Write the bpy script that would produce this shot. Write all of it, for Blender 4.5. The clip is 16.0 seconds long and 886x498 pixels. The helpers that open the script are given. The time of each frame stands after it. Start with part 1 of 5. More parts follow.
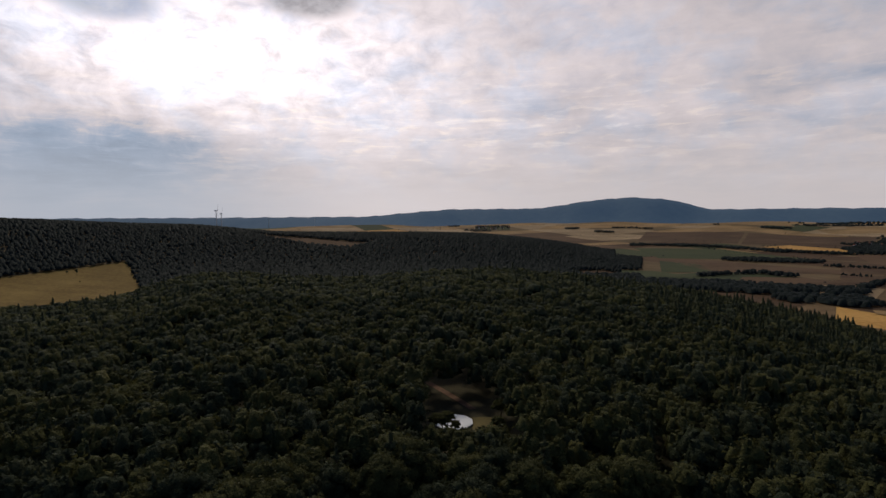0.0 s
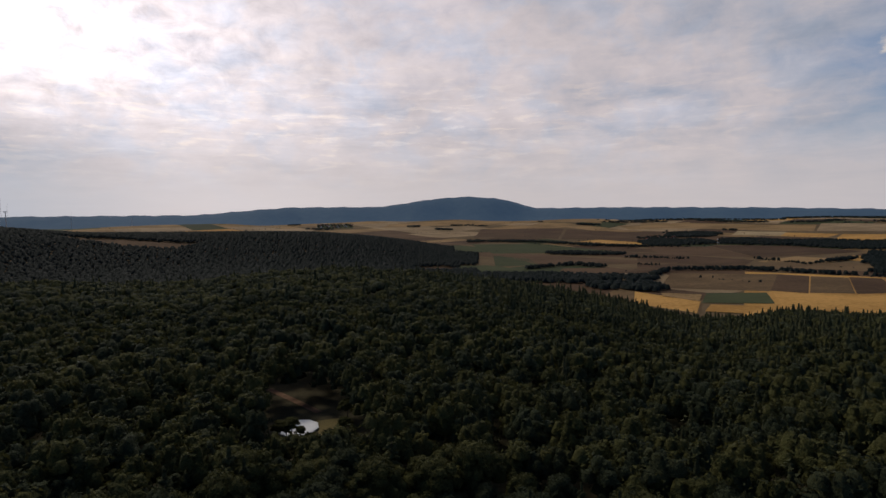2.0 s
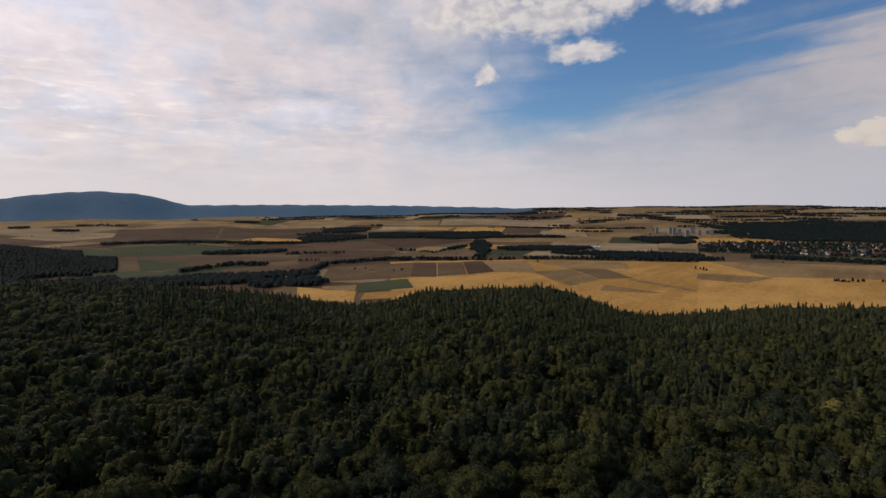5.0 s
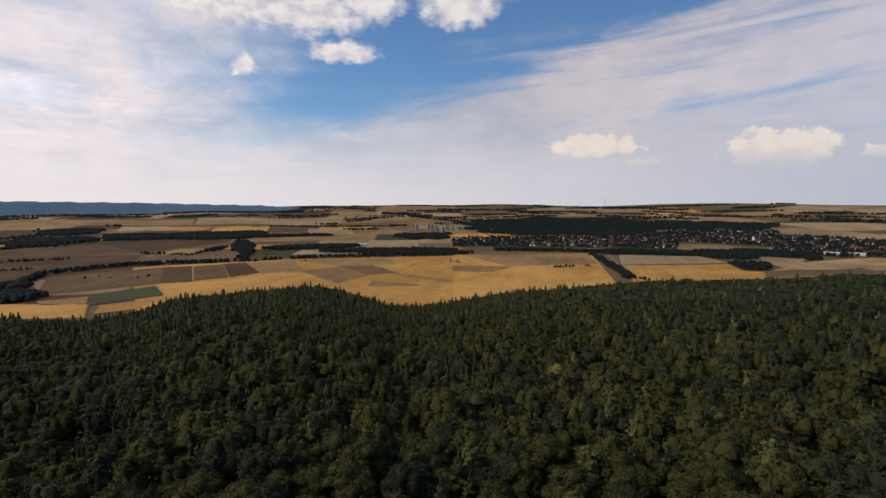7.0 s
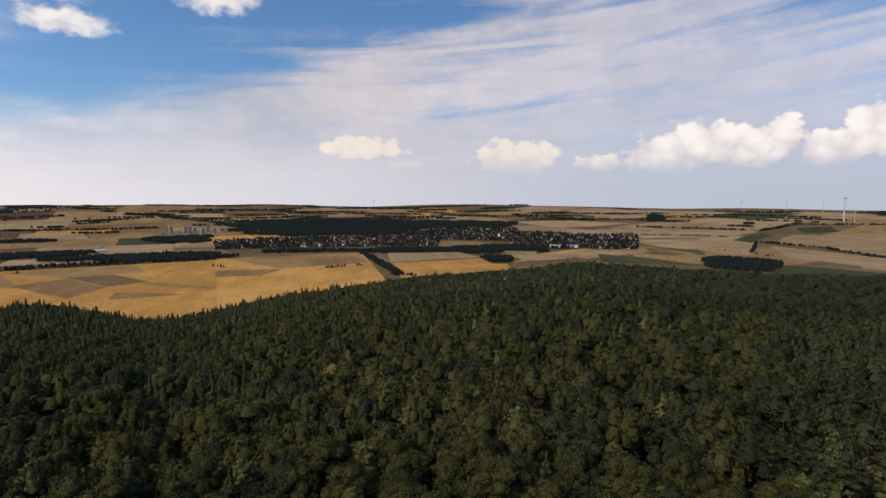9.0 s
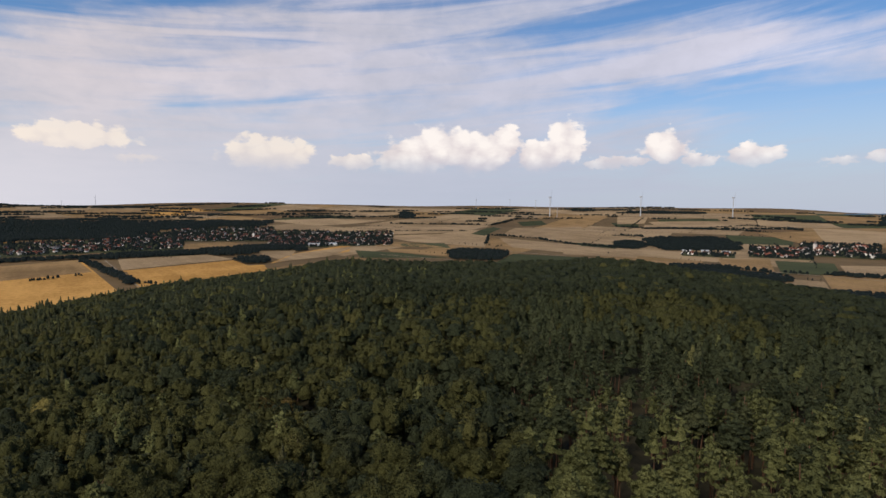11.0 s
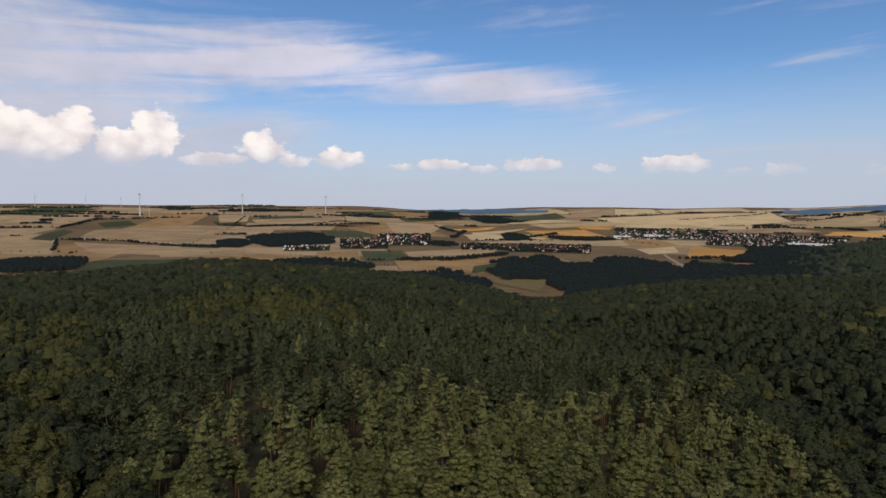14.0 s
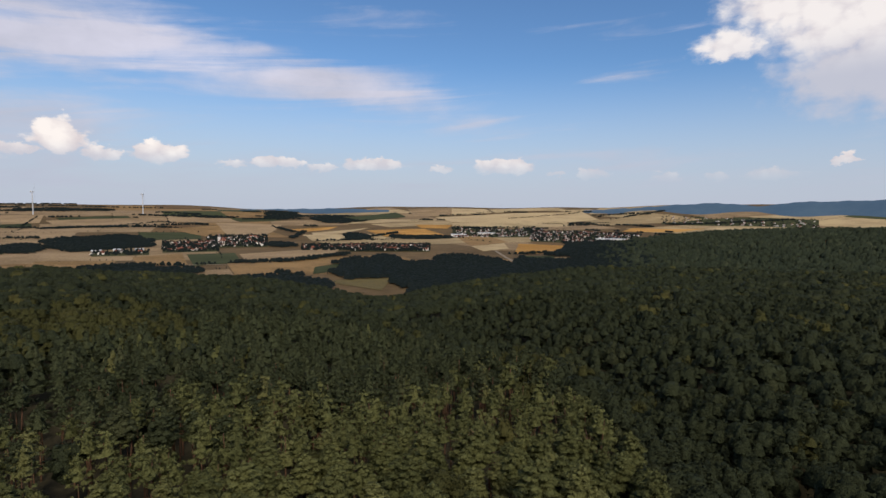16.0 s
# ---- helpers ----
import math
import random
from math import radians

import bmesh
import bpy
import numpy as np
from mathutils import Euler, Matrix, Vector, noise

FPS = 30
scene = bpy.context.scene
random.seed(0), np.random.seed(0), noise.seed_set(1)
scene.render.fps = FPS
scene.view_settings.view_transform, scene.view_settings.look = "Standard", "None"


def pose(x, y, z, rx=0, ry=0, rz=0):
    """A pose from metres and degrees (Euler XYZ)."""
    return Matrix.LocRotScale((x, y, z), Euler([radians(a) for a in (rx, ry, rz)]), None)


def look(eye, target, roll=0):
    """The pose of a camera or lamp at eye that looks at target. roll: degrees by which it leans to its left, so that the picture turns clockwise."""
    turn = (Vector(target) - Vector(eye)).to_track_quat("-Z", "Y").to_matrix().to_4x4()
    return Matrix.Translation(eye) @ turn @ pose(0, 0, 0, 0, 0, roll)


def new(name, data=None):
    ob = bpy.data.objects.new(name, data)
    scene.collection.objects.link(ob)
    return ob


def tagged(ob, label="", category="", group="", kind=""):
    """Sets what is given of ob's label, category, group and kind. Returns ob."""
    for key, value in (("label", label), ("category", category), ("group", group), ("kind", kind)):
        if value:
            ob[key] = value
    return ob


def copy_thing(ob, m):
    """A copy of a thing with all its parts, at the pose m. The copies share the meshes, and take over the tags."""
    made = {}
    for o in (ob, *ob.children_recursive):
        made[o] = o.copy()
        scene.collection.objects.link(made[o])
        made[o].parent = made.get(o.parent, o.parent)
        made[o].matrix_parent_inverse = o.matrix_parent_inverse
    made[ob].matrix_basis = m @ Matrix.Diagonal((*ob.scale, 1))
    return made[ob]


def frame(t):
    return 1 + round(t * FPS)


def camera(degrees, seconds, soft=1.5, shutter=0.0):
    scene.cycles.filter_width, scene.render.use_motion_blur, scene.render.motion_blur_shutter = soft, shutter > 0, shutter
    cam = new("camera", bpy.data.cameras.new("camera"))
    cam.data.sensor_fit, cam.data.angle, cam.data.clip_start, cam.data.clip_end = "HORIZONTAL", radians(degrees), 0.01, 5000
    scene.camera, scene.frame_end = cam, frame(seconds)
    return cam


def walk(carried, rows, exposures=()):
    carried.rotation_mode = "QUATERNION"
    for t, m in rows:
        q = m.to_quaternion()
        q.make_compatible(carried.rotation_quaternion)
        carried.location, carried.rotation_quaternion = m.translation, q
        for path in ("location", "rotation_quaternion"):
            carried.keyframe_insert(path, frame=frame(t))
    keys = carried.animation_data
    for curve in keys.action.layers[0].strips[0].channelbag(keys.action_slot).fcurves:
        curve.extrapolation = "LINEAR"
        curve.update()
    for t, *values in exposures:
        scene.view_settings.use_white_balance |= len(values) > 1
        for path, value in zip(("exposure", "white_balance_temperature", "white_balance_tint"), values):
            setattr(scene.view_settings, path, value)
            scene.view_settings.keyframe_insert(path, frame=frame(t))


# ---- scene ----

# ---- camera: it hovers over the wooded hill and turns to its right ----
EYE_Z = 55.0
cam = camera(79.58, 16.0)
TURN = [  # seconds, yaw, pitch, roll
    (0, 0.00, -3.81, -0.81),
    (0.5, -0.94, -3.82, -0.78),
    (1, -4.59, -3.94, -0.77),
    (1.5, -10.36, -4.06, -0.79),
    (2, -16.78, -4.22, -0.77),
    (2.5, -22.64, -4.37, -0.78),
    (3, -28.84, -4.52, -0.72),
    (3.5, -34.54, -4.64, -0.68),
    (4, -40.68, -4.74, -0.59),
    (6.5, -70.24, -5.07, -0.17),
    (7, -76.92, -5.15, -0.01),
    (7.5, -82.23, -5.14, 0.07),
    (8, -88.66, -5.11, 0.21),
    (8.5, -94.74, -5.09, 0.18),
    (9, -101.26, -5.04, 0.39),
    (11.5, -133.68, -5.05, 0.39),
    (12, -140.56, -4.98, 0.43),
    (12.5, -147.00, -4.95, 0.49),
    (13, -154.47, -4.91, 0.47),
    (13.5, -160.43, -4.89, 0.50),
    (14, -167.86, -4.90, 0.61),
    (14.5, -174.26, -4.90, 0.65),
    (15, -181.08, -4.85, 0.80),
    (15.5, -184.66, -4.79, 0.82),
    (16, -184.82, -4.75, 0.82),
]
walk(cam, [(t, pose(0, 0, EYE_Z, 90 + p, 0, a) @ pose(0, 0, 0, 0, 0, r)) for t, a, p, r in TURN],
     exposures=[(0.0, -0.78), (2.0, -0.76), (4.0, -0.60), (6.0, -0.30), (8.0, -0.08), (10.0, 0.0), (16.0, 0.0)])

# ---- sun and sky ----
SUN_BEARING, SUN_HEIGHT = -17.0, 45.0


def toward(bearing, height=0.0):
    b, h = radians(bearing), radians(height)
    return Vector((math.sin(b) * math.cos(h), math.cos(b) * math.cos(h), math.sin(h)))


sun = new("sun", bpy.data.lights.new("sun", "SUN"))
sun.data.energy, sun.data.angle, sun.data.color = 2.2, radians(11), (1.0, 0.90, 0.74)
sun.matrix_world = look(toward(SUN_BEARING, SUN_HEIGHT) * 500, (0, 0, 0))


class Val:
    """A value in a node tree, with arithmetic."""

    def __init__(self, tree, socket):
        self.tree, self.socket = tree, socket

    def put(self, node, slot, value):
        if isinstance(value, Val):
            self.tree.links.new(value.socket, node.inputs[slot])
        else:
            node.inputs[slot].default_value = value

    def op(self, kind, *others):
        n = self.tree.nodes.new("ShaderNodeMath")
        n.operation = kind
        for slot, v in enumerate((self, *others)):
            self.put(n, slot, v)
        return Val(self.tree, n.outputs[0])

    def __add__(self, o): return self.op("ADD", o)
    def __radd__(self, o): return self.op("ADD", o)
    def __mul__(self, o): return self.op("MULTIPLY", o)
    def __rmul__(self, o): return self.op("MULTIPLY", o)
    def __sub__(self, o): return self.op("SUBTRACT", o)
    def __truediv__(self, o): return self.op("DIVIDE", o)

    def rsub(self, c):
        return (self * -1.0) + c

    def rise(self, low, high):
        """0 below low, 1 above high, smooth between."""
        n = self.tree.nodes.new("ShaderNodeMapRange")
        n.interpolation_type = "SMOOTHSTEP"
        self.put(n, 0, self)
        n.inputs[1].default_value, n.inputs[2].default_value = low, high
        return Val(self.tree, n.outputs[0])

    def bell(self, mid, wide):
        """A bell curve round mid."""
        u = (self - mid) / wide
        return (u * u * -1.0).op("EXPONENT")


def join_xyz(tree, x, y, z):
    n = tree.nodes.new("ShaderNodeCombineXYZ")
    for slot, v in enumerate((x, y, z)):
        if isinstance(v, Val):
            tree.links.new(v.socket, n.inputs[slot])
        else:
            n.inputs[slot].default_value = v
    return Val(tree, n.outputs[0])


def noise_at(tree, where, scale, detail=4.0, rough=0.55, bend=0.0):
    n = tree.nodes.new("ShaderNodeTexNoise")
    if where is not None:
        tree.links.new(where.socket, n.inputs["Vector"])
    n.inputs["Scale"].default_value, n.inputs["Detail"].default_value = scale, detail
    n.inputs["Roughness"].default_value, n.inputs["Distortion"].default_value = rough, bend
    return Val(tree, n.outputs[0])


def lumps_at(tree, where, scale):
    """Rounded lumps, 1 in the middle of each, falling to 0 between them."""
    n = tree.nodes.new("ShaderNodeTexVoronoi")
    n.feature, n.voronoi_dimensions = "SMOOTH_F1", "2D"
    tree.links.new(where.socket, n.inputs["Vector"])
    n.inputs["Scale"].default_value, n.inputs["Smoothness"].default_value = scale, 0.25
    return Val(tree, n.outputs["Distance"]).rsub(1.0)


def blend(tree, k, a, b):
    """a where k is 0, b where k is 1; a and b are colours."""
    n = tree.nodes.new("ShaderNodeMix")
    n.data_type = "RGBA"
    for slot, v in ((0, k), (6, a), (7, b)):
        if isinstance(v, Val):
            tree.links.new(v.socket, n.inputs[slot])
        else:
            n.inputs[slot].default_value = (*v, 1) if isinstance(v, tuple) else v
    return Val(tree, n.outputs[2])


# cumulus heaps: bearing, height, half width, half height, all in degrees
HEAPS = [(109, 4.6, 4.2, 1.9), (117.5, 4.0, 2.4, 0.9), (123.2, 4.6, 3.6, 2.1), (126.3, 5.4, 3.2, 2.5), (130.6, 4.8, 3.0, 2.4),
         (133.4, 5.9, 2.0, 2.1), (136.8, 4.6, 2.6, 1.9), (139.6, 6.0, 1.9, 2.4), (144.2, 3.9, 2.6, 0.8), (149.4, 5.3, 2.2, 1.8),
         (152.2, 4.1, 1.6, 0.7), (156.7, 4.4, 2.5, 1.1), (167.6, 4.0, 2.8, 0.6), (177.2, 4.1, 3.2, 0.75), (191.6, 4.0, 3.3, 0.95),
         (200.4, 3.3, 1.5, 0.7), (207.4, 2.9, 1.4, 0.6), (216, 3.1, 2.4, 0.7), (221.5, 4.4, 1.0, 0.5), (92.5, 5.5, 4.2, 1.3), (146.8, 4.2, 1.3, 0.5), (163.2, 3.7, 1.2, 0.4), (172.0, 3.6, 1.3, 0.4),
         (184.4, 3.7, 1.2, 0.45), (196.6, 3.4, 1.2, 0.4), (211.8, 3.0, 1.2, 0.45)]
HIGH_HEAPS = [(97.5, 3.8, 2.0, 0.5), (212.4, 14.7, 3.0, 1.6), (217, 18, 5.5, 3.6), (222, 15.6, 7.5, 5.6), (223, 11.5, 7.0, 4.6), (228, 13, 9, 6.8), (56, 19.0, 6.5, 3.2),
              (63.5, 18.4, 6.0, 3.0), (69.5, 19.4, 3.4, 2.2), (78.5, 19.2, 3.8, 2.4), (66.6, 14.8, 3.4, 1.2), (56.9, 13.0, 1.0, 1.2)]
SKY = 0.12


def make_sky():
    world = bpy.data.worlds.new("sky")
    scene.world, world.use_nodes = world, True
    tree = world.node_tree
    tree.nodes.clear()
    sky = tree.nodes.new("ShaderNodeTexSky")
    sky.sky_type, sky.sun_disc = "NISHITA", False
    sky.sun_elevation, sky.sun_rotation = radians(SUN_HEIGHT), radians(SUN_BEARING)
    sky.air_density, sky.dust_density, sky.ozone_density = 1.0, 0.3, 2.5
    coord = tree.nodes.new("ShaderNodeTexCoord")
    split = tree.nodes.new("ShaderNodeSeparateXYZ")
    tree.links.new(coord.outputs["Generated"], split.inputs[0])
    x, y, z = (Val(tree, s) for s in split.outputs)
    bearing = (x.op("ARCTAN2", y) * 57.2958).op("WRAP", 290.0, -70.0)
    height = z.op("ARCSINE") * 57.2958
    flat = join_xyz(tree, x / (z + 0.13), y / (z + 0.13), 0.0)          # a level cloud sheet, seen in perspective
    angle = join_xyz(tree, bearing * 0.1, height * 0.16, 0.0)
    sheet = noise_at(tree, flat, 1.1, 7, 0.52, 0.6)
    fine = noise_at(tree, angle, 3.2, 8, 0.62, 0.4)
    broad = noise_at(tree, angle, 0.9, 3, 0.5)
    strand = noise_at(tree, join_xyz(tree, (bearing + height * 3.4) * 0.018, (height - bearing * 0.10) * 0.25, 0.0), 1.9, 7, 0.54, 0.7)

    # the high veil: closed round the sun, a gap of blue, slanting bands, one long streamer
    slant = bearing - (height - 7.0) * 3.2
    closed = bearing.rise(44, 70).rsub(1.0)
    bands = slant.rise(58, 74) * bearing.rise(118, 172).rsub(1.0)
    streamer = (height - (bearing - 149.0) * -0.145 + (bearing - 149.0) * (bearing - 192.0) * 0.0035).bell(13.9, 2.7) * bearing.bell(166, 27)
    low = height.rise(1.0, 9.0).rsub(1.0)
    cover = closed * 0.80 + bearing.bell(80, 28) * 0.16 + bands * 0.60 + streamer * 0.75 + low * 0.22 + height.bell(7.5, 1.6) * bearing.bell(146, 18) * 0.25
    cover = cover + (sheet - 0.5) * 0.7 + (strand - 0.5) * (bearing.rise(45, 95) * 1.25 + 0.3) + (fine - 0.5) * 0.25
    veil = cover.rise(0.10, 0.86) * 0.96

    near_sun = bearing.bell(-14.0, 34.0) * height.bell(20.0, 16.0)
    bright = bearing.bell(-23.0, 19.0) * height.bell(16.0, 6.0)
    ribs = noise_at(tree, join_xyz(tree, bearing * 0.05, height * 0.36, 2.0), 2.6, 7, 0.62, 0.8)
    deck = noise_at(tree, join_xyz(tree, x / (z + 0.10) + 5.0, y / (z + 0.10), 1.0), 1.3, 7, 0.52, 0.3)
    shade = (broad - 0.5) * 3.0 + (fine - 0.5) * 1.7 + (ribs - 0.5) * 0.5 + (deck - 0.5) * 3.0
    murk = bearing.bell(-34.0, 13.0) * height.bell(5.8, 5.0) * 0.34 + bearing.bell(-42.0, 9.0) * height.bell(21.0, 3.0) * 0.3
    white = bearing.rise(70, 130) * 0.11 + near_sun * 0.30 + bright * ((fine - 0.4) * 3.0 + 0.55) + bearing.bell(-5, 12) * height.bell(8, 4) * 0.26
    white = white + bearing.bell(85, 24) * 0.07 + streamer * 0.08 + bearing.bell(-6, 24) * height.bell(9, 5) * (ribs - 0.5) * 0.5 + bearing.rise(40, 80).rsub(1.0) * 0.28
    flecks = noise_at(tree, join_xyz(tree, bearing * 0.1, height * 0.5, 6.0), 3.0, 7, 0.6, 0.5).rise(0.50, 0.68) * height.bell(8.0, 6.0) * bearing.bell(0.0, 42.0)
    billow_low = noise_at(tree, angle, 6.0, 5, 0.6).rise(0.35, 0.65)
    lid = (bearing.bell(-13.5, 6.0) * height.bell(21.3, 2.5) + (fine - 0.5) * 0.5).rise(0.35, 0.75) * 0.75
    white = (white + 0.50 + shade * (bearing.rise(40, 90) * -0.07 + 0.15) + flecks * 0.20 - murk).op("MAXIMUM", 0.30) * (bearing.rise(20, 70).rsub(1.0) * 0.14 + 1.0)
    cool = noise_at(tree, angle, 1.7, 6, 0.58, 0.4).rise(0.42, 0.66) * bearing.rise(50, 90).rsub(1.0)
    veil_col = blend(tree, (cool * -0.42 + 1.0) * (white + bearing.rise(60, 100) * 0.25 - murk * 0.7).rise(0.48, 0.95), (0.76, 0.89, 1.13), blend(tree, bearing.rise(80, 140), blend(tree, flecks, (1.11, 0.985, 1.00), (1.15, 0.985, 0.90)), (0.97, 0.955, 1.12)))

    def scaled(colour, k):
        n = tree.nodes.new("ShaderNodeVectorMath")
        n.operation = "SCALE"
        tree.links.new(colour.socket, n.inputs[0])
        colour.put(n, "Scale", k)
        return Val(tree, n.outputs[0])

    tone = tree.nodes.new("ShaderNodeVectorMath")
    tone.operation = "MULTIPLY"
    tree.links.new(sky.outputs[0], tone.inputs[0])
    tone.inputs[1].default_value = (0.62, 0.81, 0.985)
    out = blend(tree, veil, Val(tree, tone.outputs[0]), scaled(veil_col, white * (1.0 / SKY)))

    out = blend(tree, lid, out, scaled(blend(tree, billow_low, (0.36, 0.36, 0.40), (0.66, 0.65, 0.70)), 1.0 / SKY))

    rift = (bearing.bell(-31.5, 6.0) * height.bell(19.0, 2.4) + (fine - 0.5) * 0.5).rise(0.35, 0.85) * 0.75
    out = blend(tree, rift, out, scaled(blend(tree, billow_low, (0.60, 0.72, 0.98), (0.74, 0.82, 0.99)), 1.0 / SKY))

    # haze along the horizon
    haze = (height / (bearing.rise(70, 120) * 5.5 + 9.5)).rise(0.0, 1.0).rsub(1.0) * 0.92
    haze_col = blend(tree, bearing.rise(35, 135), blend(tree, bearing.rise(-30, -8), (0.74, 0.79, 0.90), (0.95, 0.87, 0.88)), (0.49, 0.53, 0.64))
    out = blend(tree, haze, out, scaled(haze_col, (bearing.bell(-4.0, 14.0) * height.bell(1.0, 4.0) * 0.22 + 1.0) * (1.0 / SKY)))

    # cumulus
    heap = None
    wob_b, wob_h = (noise_at(tree, angle, 9.0, 3, 0.55) - 0.5) * 2.4, (noise_at(tree, join_xyz(tree, bearing * 0.1 + 7.0, height * 0.16, 3.0), 9.0, 3, 0.55) - 0.5) * 1.5
    round_at = join_xyz(tree, bearing * 0.1 + wob_b * 0.035, height * 0.1 + wob_h * 0.035, 0.0)
    puffs = (lumps_at(tree, round_at, 5.5) - 0.62) * 0.9 + (lumps_at(tree, round_at, 13.0) - 0.62) * 0.12
    billow = noise_at(tree, angle, 5.0, 6, 0.6, 0.2)
    high = None
    for b, h, wide, tall in HEAPS + HIGH_HEAPS:
        du, dv = (bearing + wob_b - b) / (wide * 1.18), (height + wob_h - h) / (tall * 1.16)
        dv = dv.op("MAXIMUM", dv * -1.35)                                  # flatter below
        one = (du * du + dv * dv).op("SQRT").rsub(1.0)
        if (b, h, wide, tall) in HIGH_HEAPS:
            high = one if high is None else high.op("MAXIMUM", one)
        else:
            heap = one if heap is None else heap.op("MAXIMUM", one)
    crisp = height.rise(2.5, 5.0)
    body = (heap + puffs * 0.55 + (billow - 0.5) * 0.35)
    body = blend(tree, crisp, body.rise(-0.10, 0.45), body.rise(0.0, 0.24))
    soft_body = (high + puffs * 0.35 + (billow - 0.5) * 0.5 + (fine - 0.5) * 0.5).rise(-0.12, 0.55) * 0.92
    body, heap = body.op("MAXIMUM", soft_body), heap.op("MAXIMUM", high)
    lit = (heap * 0.25 + puffs * 1.3 + (billow - 0.5) * 1.4 + height.rise(2.8, 7.0) * 0.75 + 0.02).op("MINIMUM", 1.0).op("MAXIMUM", 0.0)
    warm = bearing.rise(112, 125).rsub(1.0) * bearing.rise(80, 88)
    lit = (lit + warm * 0.3).op("MINIMUM", 1.0)
    heap_col = blend(tree, lit, blend(tree, warm, (0.72, 0.645, 0.66), (0.76, 0.67, 0.63)), blend(tree, warm, (1.02, 0.94, 0.89), (1.0, 0.87, 0.74)))
    grey_side = bearing.rise(209, 215) * height.rise(11.0, 15.6).rsub(1.0) * height.rise(5, 7) * 0.95 + bearing.bell(60, 14) * height.rise(11, 14) * (billow.rise(0.62, 0.36)) * 0.6
    heap_col = blend(tree, grey_side, heap_col, (0.56, 0.56, 0.64))
    fade = bearing.bell(108, 9) * -0.25 + bearing.bell(93, 6) * -0.25 + 0.95
    out = blend(tree, body * fade * height.rise(2.2, 5.4), out, scaled(heap_col, 1.0 / SKY))

    back = tree.nodes.new("ShaderNodeBackground")
    back.inputs["Strength"].default_value = SKY
    tree.links.new(out.socket, back.inputs["Color"])
    end = tree.nodes.new("ShaderNodeOutputWorld")
    tree.links.new(back.outputs[0], end.inputs["Surface"])


make_sky()


# ---- materials ----
def material(name, dark, light, grain=0.3, patch=0.02, rough=0.85, relief=0.0, leafy=0.0, vary=0.0, spread=1.0, streak=None, gloss=0.05):
    """Two-scale colour from dark to light; vary: change from thing to thing; leafy: share of light let through."""
    m = bpy.data.materials.new(name)
    m.use_nodes = True
    tree = m.node_tree
    surf, end = tree.nodes["Principled BSDF"], tree.nodes["Material Output"]
    geo = tree.nodes.new("ShaderNodeNewGeometry")
    where = Val(tree, geo.outputs["Position"])
    small, large = noise_at(tree, where, grain, 3), noise_at(tree, where, patch, 3)
    k = (small - 0.5) * 1.2 * spread + (large - 0.5) * 1.6 * spread + 0.5
    if streak is not None:
        mapping = tree.nodes.new("ShaderNodeMapping")
        mapping.inputs["Scale"].default_value = (0.003, 0.032, 0.0)
        mapping.inputs["Rotation"].default_value = (0, 0, streak)
        tree.links.new(where.socket, mapping.inputs["Vector"])
        k = k + (noise_at(tree, Val(tree, mapping.outputs[0]), 1.0, 4, 0.65) - 0.5) * 1.5
    if vary:
        info = tree.nodes.new("ShaderNodeObjectInfo")
        one = Val(tree, info.outputs["Random"]) + Val(tree, geo.outputs["Random Per Island"])
        k = k + (one.op("FRACT") - 0.5) * vary
    col = blend(tree, k.op("MINIMUM", 1.0).op("MAXIMUM", 0.0), dark, light)
    tree.links.new(col.socket, surf.inputs["Base Color"])
    surf.inputs["Roughness"].default_value = rough
    surf.inputs["Specular IOR Level"].default_value = gloss
    if relief:
        bump = tree.nodes.new("ShaderNodeBump")
        bump.inputs["Strength"].default_value, bump.inputs["Distance"].default_value = 0.8, relief
        tree.links.new(small.socket, bump.inputs["Height"])
        tree.links.new(bump.outputs[0], surf.inputs["Normal"])
    if leafy:
        thin, mix = tree.nodes.new("ShaderNodeBsdfTranslucent"), tree.nodes.new("ShaderNodeMixShader")
        tree.links.new(col.socket, thin.inputs["Color"])
        mix.inputs[0].default_value = leafy
        tree.links.new(surf.outputs[0], mix.inputs[1])
        tree.links.new(thin.outputs[0], mix.inputs[2])
        tree.links.new(mix.outputs[0], end.inputs["Surface"])
    return m


